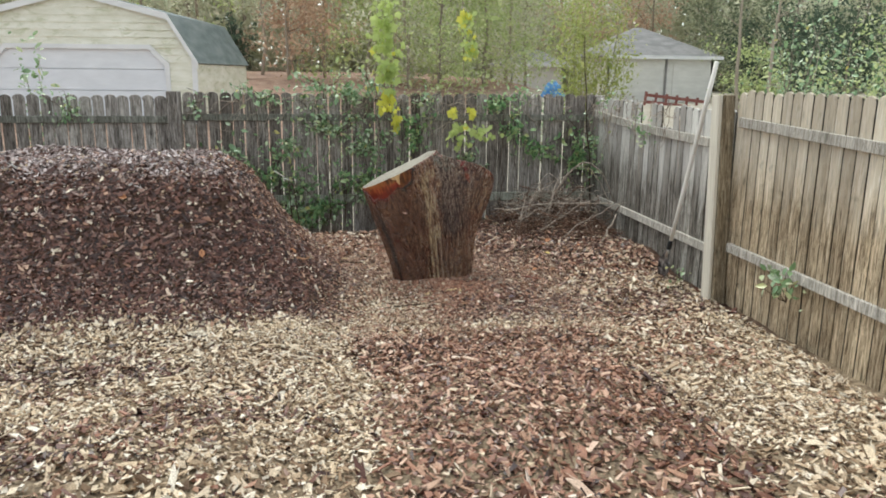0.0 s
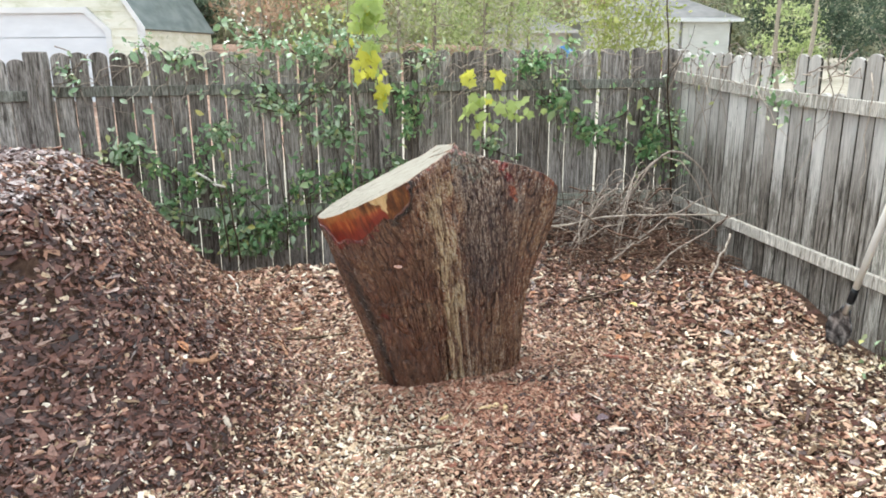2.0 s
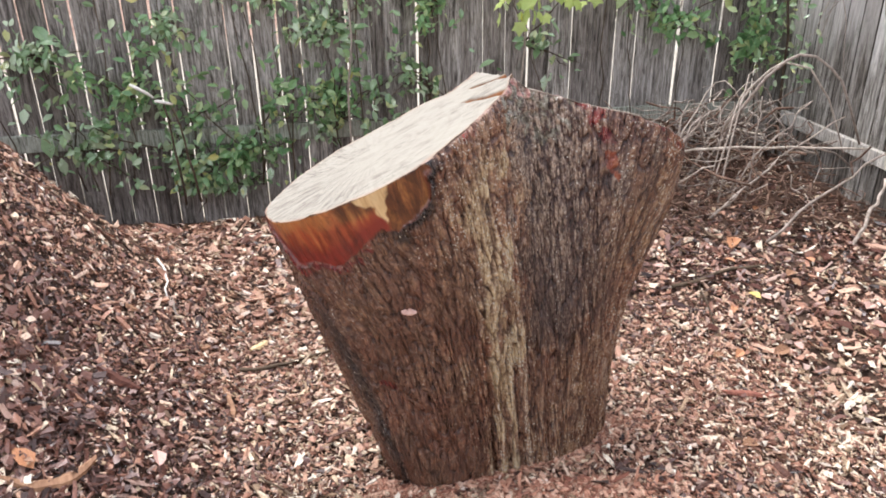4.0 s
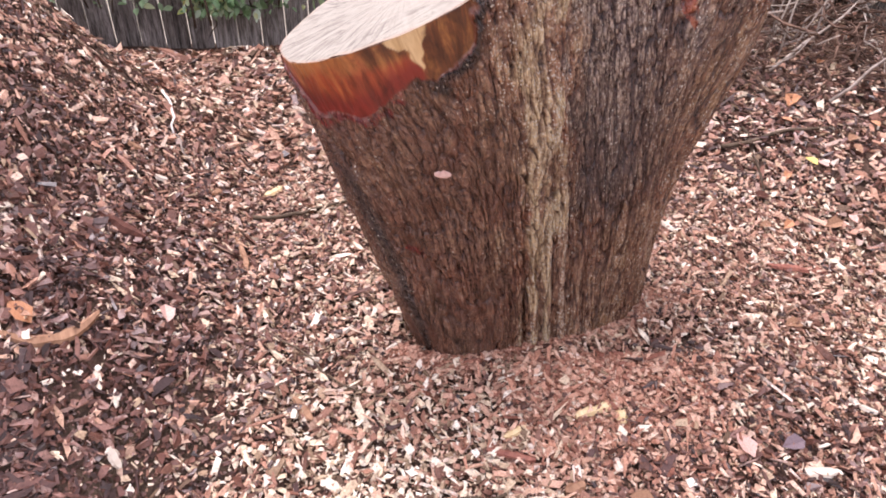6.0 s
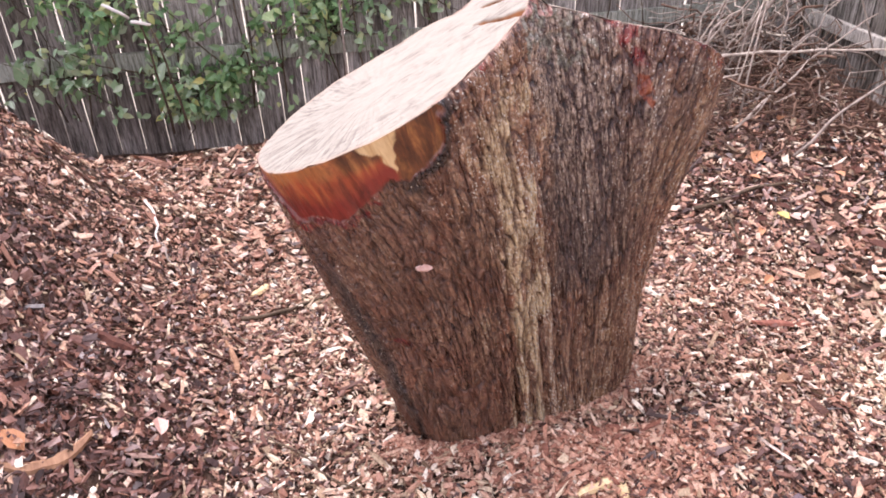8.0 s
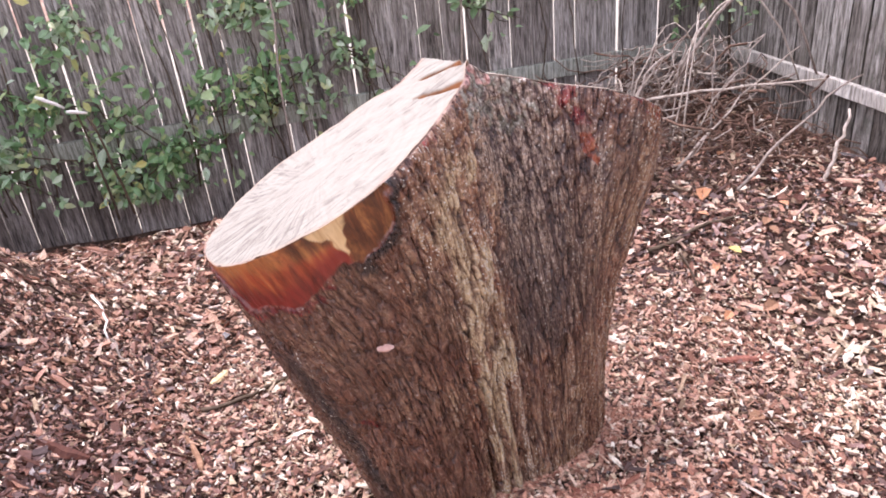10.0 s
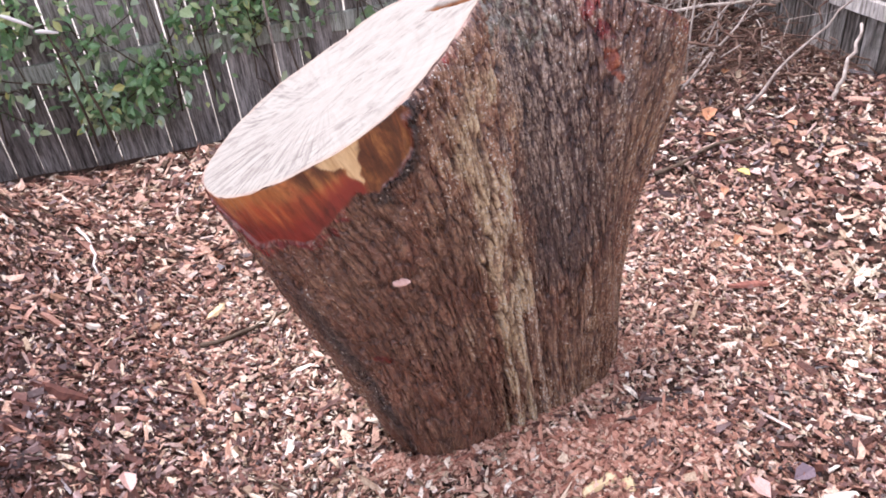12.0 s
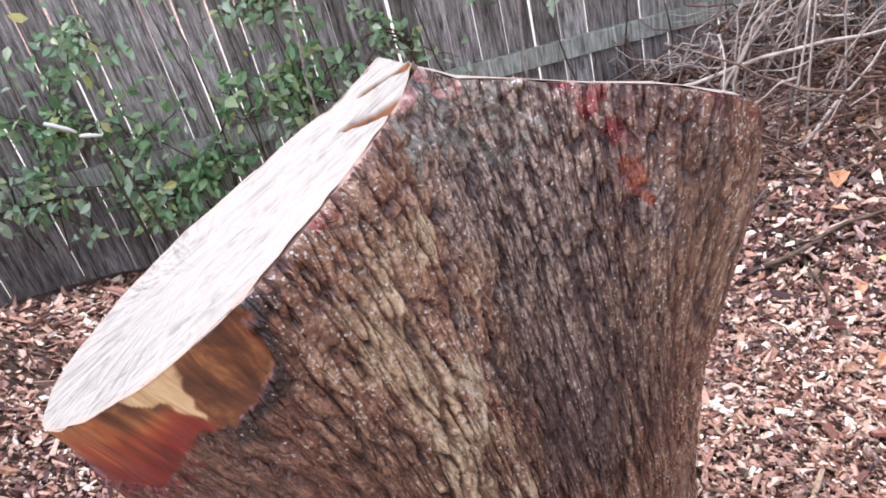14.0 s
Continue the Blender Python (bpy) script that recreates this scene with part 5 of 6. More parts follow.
# ---- pale cut stem that pokes out of the vines ----
M_WHITE = Nodes("peeled_white_stem", 0.6).color((0.78, 0.74, 0.66)).mat
stem = thing("peeled_stick", "pale peeled broken stick caught in the vines", "stick")
for a_, b_ in (((-0.33, 9.82, 0.78), (-0.2, 9.83, 0.69)), ((-0.19, 9.83, 0.67), (-0.09, 9.84, 0.64))):
    v_, q_ = tube_arrays(wander(a_, b_, 5, 0.003, g_), [0.008, 0.012, 0.011, 0.01, 0.006], 6)
    mpart("piece", np_mesh("piece", v_, q_, M_WHITE, None, True), stem)
for ln in (wander((-0.12, 9.86, -0.05), (-0.15, 9.84, 0.66), 7, 0.01, g_), wander((-0.02, 9.88, -0.05), (-0.1, 9.85, 0.62), 7, 0.012, g_)):
    v_, q_ = tube_arrays(ln, np.linspace(0.009, 0.006, 7), 6)
    mpart("stalk", np_mesh("stalk", v_, q_, M_STEM, None, True), stem, "dark brown stalk")


# ---- long-handled shovel leaning on the side fence ----
kash = Nodes("pale_ash_handle", 0.5)
ash_n = kash.noise(kash.mapped(scale=(50, 50, 3)), 1.0, 4)
M_ASH = kash.color(kash.ramp(ash_n, [(0.3, (0.72, 0.68, 0.61)), (0.7, (0.86, 0.83, 0.78))])).mat
M_BLACK = Nodes("black_grip", 0.45).color((0.015, 0.015, 0.017)).mat
kst = Nodes("worn_steel", 0.35)
kst.bsdf.inputs["Metallic"].default_value = 0.9
steel_n = kst.noise(kst.mapped(scale=(14, 14, 14)), 1.0, 4)
M_STEEL = kst.color(kst.ramp(steel_n, [(0.38, (0.05, 0.05, 0.056)), (0.5, (0.2, 0.21, 0.23)), (0.62, (0.66, 0.68, 0.72))])).mat
kzn = Nodes("bright_socket", 0.3)
kzn.bsdf.inputs["Metallic"].default_value = 1.0
M_ZINC = kzn.color((0.62, 0.62, 0.63)).mat
shovel = thing("shovel", "long pale-handled shovel with black blade leaning on the fence", "shovel", at=(4.03, 7.25, -0.14))
axis = Vector((4.13, 6.63, 2.2)) - Vector((4.03, 7.25, -0.14))
shovel.rotation_euler = axis.to_track_quat("Z", "X").to_euler()
LONG = axis.length
for nm, z0_, z1_, r0_, r1_, m_, lb in (("handle", 0.46, LONG, 0.023, 0.025, M_ASH, "pale smooth wooden handle"), ("grip_band", 0.36, 0.47, 0.026, 0.026, M_BLACK, "black plastic band"), ("socket", 0.27, 0.37, 0.022, 0.024, M_ZINC, "bright metal socket")):
    v_, q_ = tube_arrays([(0, 0, z) for z in np.linspace(z0_, z1_, 5)], np.linspace(r0_, r1_, 5) * np.array([0.9, 1, 1, 1, 0.85]), 12)
    mpart(nm, np_mesh(nm, v_, q_, m_, None, True), shovel, lb)
uu, vv = np.meshgrid(np.linspace(-1, 1, 11), np.linspace(0, 1, 9), indexing="ij")
half = 0.1 * (0.35 + 0.65 * sstep(1.0, 0.55, vv)) * (0.55 + 0.45 * sstep(0.0, 0.35, vv))
bl = np.stack([uu * half, 0.02 * (uu**2) - 0.012, 0.02 + 0.3 * vv], -1).reshape(-1, 3)
bq = grid_quads(11, 9)
blade = np_mesh("blade", bl, bq, M_STEEL, None, True)
ob_ = mpart("blade", blade, shovel, "black blade worn silver at the edge")
thick = ob_.modifiers.new("thickness", "SOLIDIFY")
thick.thickness = 0.004

# ---- weeds ----
for wx, wy, wz, n_, s_, lb in ((4.13, 5.13, 0.3, 45, 0.07, "small leafy green weed growing through the tan fence rail"), (4.05, 6.75, -0.1, 22, 0.06, "low green weed at the foot of the fence post")):
    weed = thing("weed", lb, "weed")
    g_ = np.random.default_rng(int(wx * 100 + wy * 10))
    for _ in range(7):
        e_ = (wx - abs(g_.normal(0, 0.1)), wy + g_.normal(0, 0.13), wz + g_.uniform(0.02, 0.22))
        v_, q_ = tube_arrays(wander((wx, wy, wz - 0.08), e_, 5, 0.008, g_), np.linspace(0.004, 0.002, 5), 4)
        mpart("stem", np_mesh("stem", v_, q_, M_STEM, None, True), weed)
    p_ = np.stack([wx - abs(g_.normal(0, 0.08, n_)), wy + g_.normal(0, 0.12, n_), wz + g_.uniform(-0.06, 0.22, n_)], -1)
    v_, q_ = leaf_arrays(p_, s_, g_, 0.3, (-0.8, -0.3, 0.6))
    mpart("leaves", np_mesh("leaves", v_, q_, M_VINE), weed, "", "stuff")


# ---- larger loose pieces on the mulch ----
def piece_material(name, a, b, rough=0.7):
    k = Nodes(name, rough, 0.3)
    n = k.noise(k.mapped(scale=(60, 12, 60)), 1.0, 4)
    return k.color(k.ramp(n, [(0.3, a), (0.7, b)])).bump(n, 0.5, 0.003).mat


P_RED = piece_material("red_bark_strip", (0.16, 0.05, 0.035), (0.36, 0.15, 0.1))
P_DARK = piece_material("dark_bark_piece", (0.05, 0.018, 0.012), (0.15, 0.055, 0.035))
P_TAN = piece_material("tan_bark_strip", (0.2, 0.1, 0.055), (0.42, 0.24, 0.14))
P_YEL = piece_material("fresh_yellow_wood", (0.6, 0.42, 0.2), (0.8, 0.64, 0.38))
P_PALE = piece_material("fresh_white_wood", (0.5, 0.42, 0.32), (0.68, 0.6, 0.5))
P_LEAF_O = piece_material("dead_orange_leaf", (0.4, 0.17, 0.07), (0.62, 0.32, 0.18), 0.6)
P_LEAF_P = piece_material("dead_pinkish_leaf", (0.5, 0.28, 0.22), (0.72, 0.5, 0.42), 0.6)
P_LEAF_V = piece_material("dead_purplish_leaf", (0.13, 0.09, 0.1), (0.27, 0.2, 0.21), 0.5)
P_LEAF_Y = piece_material("dead_yellow_leaf", (0.65, 0.48, 0.1), (0.8, 0.66, 0.25), 0.6)


def lay(ob, x, y, yaw, up=0.02, tip=0.0, tilt=0.0):
    e = 0.06
    h = float(ground_height(x, y))
    nrm = Vector((-(float(ground_height(x + e, y)) - h) / e, -(float(ground_height(x, y + e)) - h) / e, 1)).normalized()
    ob.matrix_basis = Matrix.Translation((x, y, h + up)) @ Vector((0, 0, 1)).rotation_difference(nrm).to_matrix().to_4x4() @ pose(0, 0, 0, tilt, tip, yaw)


def splinter(name, label, cat, x, y, yaw, length, w, t, m, bend=0.0, group=""):
    """A torn strip of wood or bark, along its own x, ragged at the ends."""
    g = np.random.default_rng(int(abs(x * 131 + y * 57) * 10))
    n = 9
    s = np.linspace(-1, 1, n)
    wd = w * (1 - 0.55 * np.abs(s) ** 3) * g.uniform(0.8, 1.15, n)
    yc = bend * (s**2) + g.normal(0, w * 0.05, n)
    rows = []
    for sx, yy, ww in zip(s, yc, wd):
        rows.append([(sx * length / 2, yy - ww / 2, 0), (sx * length / 2, yy - ww / 4, t), (sx * length / 2, yy + ww / 4, t * 0.9), (sx * length / 2, yy + ww / 2, 0), (sx * length / 2, yy, -t * 0.4)])
    v = np.array(rows).reshape(-1, 3)
    i, j = np.meshgrid(np.arange(n - 1), np.arange(5), indexing="ij")
    q = np.stack([i * 5 + j, (i + 1) * 5 + j, (i + 1) * 5 + (j + 1) % 5, i * 5 + (j + 1) % 5], -1).reshape(-1, 4)
    ends = [[0, 1, 2, 3], [(n - 1) * 5 + 3, (n - 1) * 5 + 2, (n - 1) * 5 + 1, (n - 1) * 5]]
    ob = tagged(new(name, np_mesh(name, v, np.vstack([q, ends]), m)), label, cat, group)
    lay(ob, x, y, yaw, 0.022, g.normal(0, 3))
    return ob


def dead_leaf(x, y, yaw, size, m, label):
    me = bpy.data.meshes.new("dead_leaf")
    me.from_pydata((LEAF * [1.5, 1.0, 1.0]).tolist(), [], LEAF_Q.tolist())
    me.materials.append(m)
    for v in me.vertices:
        v.co.z += 1.1 * (v.co.x**2) + 0.25 * (v.co.y - 0.5) ** 2
    ob = tagged(new("dead_leaf", me), label, "leaf", "dead leaves on the mulch")
    lay(ob, x, y, yaw, 0.028)
    ob.scale = (size, size * 1.2, size)


splinter("bark_strip", "long reddish strip of bark lying on the chips", "bark", 2.6, 7.28, 0, 0.33, 0.04, 0.009, P_RED, 0.005)
splinter("bark_strip", "curved tan bark strip on the dark mulch", "bark", 0.078, 6.622, 27, 0.27, 0.036, 0.009, P_TAN, 0.055)
splinter("bark_strip", "short dark brown bark piece on the mulch", "bark", 0.128, 7.167, -18, 0.16, 0.045, 0.016, P_DARK)
splinter("bark_strip", "forked grey-brown bark splinter on the mulch", "bark", 0.471, 7.251, 110, 0.18, 0.024, 0.008, P_TAN, 0.012)
splinter("bark_strip", "red-brown bark splinter before the stump", "bark", 1.27, 6.45, -20, 0.14, 0.03, 0.008, P_RED)
splinter("bark_strip", "orange-brown bark splinter on the chips", "bark", 0.686, 6.637, -50, 0.09, 0.03, 0.008, P_TAN)
for x_, y_, yaw_, L_, w_, m_, lb in (
    (0.53, 7.739, 62, 0.13, 0.035, P_YEL, "fresh yellow splintered wood chip on the mulch"),
    (1.535, 6.555, 14, 0.13, 0.032, P_YEL, "long curled pale yellow wood chip before the stump"),
    (1.61, 6.53, 80, 0.05, 0.036, P_YEL, "small square pale yellow wood chip"),
    (1.29, 6.51, 22, 0.07, 0.024, P_YEL, "small pale yellow wood chip before the stump"),
    (2.135, 6.335, -4, 0.11, 0.045, P_PALE, "broad pale square-cut wood chip"),
    (2.08, 7.44, -55, 0.075, 0.035, P_PALE, "white fresh wood chip beside the stump"),
    (0.79, 6.915, 25, 0.1, 0.018, P_PALE, "long cream-white wood chip beside the stump"),
    (0.709, 6.805, 10, 0.045, 0.03, P_PALE, "white fresh wood chip on the mulch"),
    (0.23, 6.424, 130, 0.06, 0.03, P_PALE, "white fresh wood chip on the mulch"),
    (0.178, 7.509, 20, 0.045, 0.032, P_PALE, "white fresh wood chip on the mulch"),
    (2.26, 6.72, 60, 0.05, 0.032, P_PALE, "white fresh wood chip on the chips"),
    (2.44, 6.57, -40, 0.055, 0.03, P_PALE, "white fresh wood chip on the chips"),
    (0.344, 7.579, 60, 0.05, 0.026, P_TAN, "orange-brown wood block on the mulch"),
    (0.087, 7.599, 10, 0.05, 0.035, P_TAN, "orange-brown wood block on the mulch"),
    (1.43, 6.34, 15, 0.06, 0.035, P_TAN, "orange wood chip before the stump"),
):
    splinter("wood_chip", lb, "wood chip", x_, y_, yaw_, L_, w_, 0.009, m_)
for x_, y_, yaw_, size_, m_, lb in (
    (0.043, 6.639, 60, 0.07, P_LEAF_O, "curled dead orange leaf on the mulch"),
    (0.298, 6.867, 200, 0.06, P_LEAF_P, "curled pinkish dead leaf on the mulch"),
    (2.14, 6.43, 100, 0.065, P_LEAF_V, "flat wet purplish dead leaf on the chips"),
    (1.96, 6.38, 20, 0.07, P_LEAF_P, "flat wet pinkish dead leaf on the chips"),
    (1.64, 6.28, 70, 0.06, P_TAN, "curled tan dead leaf on the chips"),
    (2.4, 6.94, 100, 0.065, P_TAN, "curled tan dead leaf on the chips"),
    (2.9, 7.83, 30, 0.055, P_LEAF_Y, "small fallen yellow leaf on the chips"),
    (3.1, 8.46, 140, 0.1, P_LEAF_O, "curled dead orange oak leaf beside the brush"),
    (-0.75, 6.3, 10, 0.07, P_LEAF_O, "curled dead orange leaf on the mulch heap"),
    (-1.4, 6.55, 80, 0.07, P_LEAF_O, "curled dead orange leaf on the mulch heap"),
):
    dead_leaf(x_, y_, yaw_, size_, m_, lb)
for a_, b_, r_, m_, lb in (((0.471, 7.516), (0.869, 7.749), 0.009, M_STEM, "thin dark stick on the mulch beside the stump"), ((0.95, 6.34), (1.24, 6.34), 0.009, M_STEM, "short dark stick on the chips"), ((0.083, 8.093), (0.176, 7.803), 0.006, M_WHITE, "thin pale twig on the mulch"), ((0.176, 7.803), (0.263, 7.665), 0.005, M_TWIG, "thin grey twig on the mulch"), ((2.69, 8.16), (2.6, 7.7), 0.008, M_STEM, "thin dark twig on the chips"), ((2.53, 8.0), (3.09, 8.12), 0.011, M_STEM, "brown stick lying before the brush pile"), ((0.558, 6.908), (0.951, 6.643), 0.004, M_STEM, "thin dark twig before the stump"), ((2.11, 6.56), (2.2, 6.64), 0.005, M_TWIG, "short pale twig on the chips"), ((2.38, 6.3), (2.5, 6.55), 0.005, M_TWIG, "thin pale twig on the chips"), ((-0.95, 6.2), (-0.7, 6.32), 0.008, M_STEM, "broken stick on the mulch heap")):
    g_ = np.random.default_rng(int(abs(a_[0]) * 977))
    ln = wander((*a_, 0), (*b_, 0), 9, 0.008, g_)
    ln[:, 2] = ground_height(ln[:, 0], ln[:, 1]) + 0.03
    v_, q_ = tube_arrays(ln, np.linspace(r_, r_ * 0.6, 9), 6)
    tagged(new("stick", np_mesh("stick", v_, q_, m_, None, True)), lb, "stick", "sticks on the mulch")
g_ = np.random.default_rng(610)
for _ in range(34):
    m_, lb = [(P_LEAF_O, "curled dead orange leaf among the chips by the brush"), (P_LEAF_P, "curled pinkish-brown dead leaf by the brush"), (P_TAN, "curled tan dead leaf by the brush pile"), (P_DARK, "dark brown dead leaf by the brush pile")][g_.integers(0, 4)]
    dead_leaf(g_.uniform(2.25, 3.9), g_.uniform(7.5, 8.9), g_.uniform(0, 360), g_.uniform(0.04, 0.075), m_, lb)
# curl of torn bark stuck on the stump
curl = splinter("bark_flake", "small pale torn flake stuck on the stump bark", "bark", 1.04, 6.6, 12, 0.042, 0.018, 0.005, P_LEAF_P)
curl.matrix_basis = pose(1.085, 6.688, 0.752, 70, 10, 8)


# ---- beyond the fence: sheds, houses ----
def siding(name, a, b, mildew=None):
    k = Nodes(name, 0.6, 0.3)
    n = k.noise(k.mapped(scale=(1.2, 1.2, 3.5)), 1.0, 4)
    c = k.ramp(n, [(0.35, a), (0.65, b)])
    if mildew:
        bloom = k.noise(k.mapped(scale=(1.7, 1.7, 5.0)), 1.0, 6, 0.7, 0.8)
        c = k.mix(k.grey(bloom, 0.52, 0.72), c, mildew)
    return k.color(c).mat


M_SIDING = siding("mildewed_cream_siding", (0.74, 0.73, 0.6), (0.9, 0.89, 0.79), (0.5, 0.52, 0.33))
M_WHITE_PAINT = siding("white_trim_paint", (0.74, 0.75, 0.76), (0.84, 0.84, 0.84))
M_DOOR = siding("white_roll_door", (0.76, 0.78, 0.82), (0.84, 0.86, 0.9))
M_ROOF = siding("grey_green_shingle", (0.11, 0.14, 0.14), (0.2, 0.23, 0.225))
M_WALL_GREY = siding("pale_grey_siding", (0.66, 0.65, 0.61), (0.76, 0.75, 0.71))
M_ROOF_GREY = siding("grey_shingle", (0.17, 0.165, 0.16), (0.27, 0.26, 0.25))


def quad_part(name, pts, m, parent, thick=0.05, label=""):
    """A thick flat panel through four corners."""
    v = np.array(pts, float)
    nrm = np.cross(v[1] - v[0], v[3] - v[0])
    nrm = nrm / np.linalg.norm(nrm) * thick
    w = np.vstack([v, v - nrm])
    q = np.array([[0, 1, 2, 3], [7, 6, 5, 4], [0, 4, 5, 1], [1, 5, 6, 2], [2, 6, 7, 3], [3, 7, 4, 0]])
    return mpart(name, np_mesh(name, w, q, m), parent, label)


def barn():
    """A gambrel shed; its own x runs left from the front corner, y back."""
    shed = thing("barn_shed", "cream-sided gambrel shed with wide white garage door", "shed", at=(-3.23, 22.75, 0.3))
    shed.rotation_euler = (0, 0, radians(-8))
    W, D, E, KZ, KX, A = 6.7, 6.0, 2.11, 3.32, 0.72, 3.96
    prof = lambda x: np.interp(x, [-W, -W + KX, -W / 2, -KX, 0], [E, KZ, A, KZ, E])
    # siding boards on the front, cut round the door, and on the side
    half, top, cham = 2.6, 2.49, 0.53
    z, course = 0.0, 0.2
    while z < A:
        zt = min(z + course, A)
        zt = top if z < top - 0.001 < zt else zt
        lo = [x for x in np.linspace(-W, 0, 99) if prof(x) > z + 0.02]
        x0, x1 = min(lo), max(lo)
        spans = [(x0, x1)]
        if z < top - 0.001:
            cut = half if z < top - cham else half - (z - (top - cham))
            spans = [(x0, -W / 2 - cut), (-W / 2 + cut, x1)]
        for a, b in spans:
            if b - a < 0.05:
                continue
            at = lambda x, zz: min(zz, prof(x))
            n = 6
            xs = np.linspace(a, b, n)
            v = [(x, 0.0, z) for x in xs] + [(x, -0.02, z) for x in xs] + [(x, 0.0, at(x, zt)) for x in xs]
            q = [[n + i, n + i + 1, 2 * n + i + 1, 2 * n + i] for i in range(n - 1)] + [[i, i + 1, n + i + 1, n + i] for i in range(n - 1)]
            mpart("siding_board", np_mesh("siding_board", v, q, M_SIDING), shed)
        z = zt
    z = 0.0
    while z < E - 0.05:
        zt = min(z + course, E)
        v = [(0, 0, z), (0, D, z), (0.02, 0, z), (0.02, D, z), (0, 0, zt), (0, D, zt)]
        mpart("siding_board", np_mesh("siding_board", v, [[2, 3, 5, 4], [0, 1, 3, 2]], M_SIDING), shed)
        z += course
    lean = KX * (top - E) / (KZ - E)
    for outline in ([(-W + lean, top), (-lean, top), (-KX, KZ), (-W / 2, A), (-W + KX, KZ)], [(-W / 2 + half, 0), (0, 0), (0, E), (-lean, top), (-W / 2 + half, top)], [(-W, 0), (-W / 2 - half, 0), (-W / 2 - half, top), (-W + lean, top), (-W, E)]):
        part("front_wall", prism_bm(outline, 0.04), M_SIDING, shed).location = (0, 0.03, 0)
    for side in (-1, 1):
        corner = [(-W / 2 + side * half, top - cham), (-W / 2 + side * half, top), (-W / 2 + side * (half - cham), top)]
        part("front_wall", prism_bm(corner, 0.04), M_SIDING, shed).location = (0, 0.03, 0)
    back = [(-W, D, 0), (0, D, 0), (0, D, E), (-W, D, E)]
    quad_part("back_wall", back, M_SIDING, shed)
    quad_part("side_wall", [(-W, D, 0), (-W, D, E), (-W, 0, E), (-W, 0, 0)], M_SIDING, shed)
    o = 0.12
    edge = [(-W - 0.1, E - 0.12), (-W + KX, KZ + 0.02), (-W / 2, A + 0.03), (-KX, KZ + 0.02), (0.1, E - 0.12)]
    for (xa, za), (xb, zb) in zip(edge[:-1], edge[1:]):
        quad_part("roof", [(xa, -o, za), (xb, -o, zb), (xb, D + o, zb), (xa, D + o, za)], M_ROOF, shed, 0.06, "grey-green shingle roof slope")
        quad_part("fascia", [(xa, -o - 0.03, za - 0.16), (xb, -o - 0.03, zb - 0.16), (xb, -o - 0.03, zb + 0.02), (xa, -o - 0.03, za + 0.02)], M_WHITE_PAINT, shed, 0.03)
    quad_part("corner_board", [(-0.12, -0.03, 0), (0.03, -0.03, 0), (0.03, -0.03, E), (-0.12, -0.03, E)], M_WHITE_PAINT, shed, 0.03)
    c = -W / 2
    door = quad_part("door", [(c - half + 0.02, 0.12, 0), (c + half - 0.02, 0.12, 0), (c + half - 0.02, 0.12, top - cham), (c - half + 0.02, 0.12, top - cham)], M_DOOR, shed, 0.03, "white roll-up garage door")
    for k in range(4):
        z0, z1 = k * 0.6 + 0.01, k * 0.6 + 0.59
        cut = half - 0.1
        quad_part("door_panel", [(c - cut, 0.06, z0), (c + cut, 0.06, z0), (c + cut, 0.06, z1), (c - cut, 0.06, z1)], M_DOOR, door, 0.04)
    tr = 0.13
    for pts in ([(c + half - tr, 0), (c + half, 0), (c + half, top - cham), (c + half - tr, top - cham - 0.05)], [(c + half - tr, top - cham - 0.05), (c + half, top - cham), (c + half - cham, top), (c + half - cham - 0.05, top - tr)], [(c - half + cham + 0.05, top - tr), (c + half - cham - 0.05, top - tr), (c + half - cham, top), (c - half + cham, top)], [(c - half, top - cham), (c - half + tr, top - cham - 0.05), (c - half + cham + 0.05, top - tr), (c - half + cham, top)], [(c - half, 0), (c - half + tr, 0), (c - half + tr, top - cham - 0.05), (c - half, top - cham)]):
        quad_part("door_trim", [(x, -0.04, z) for x, z in pts], M_WHITE_PAINT, shed, 0.05)


barn()


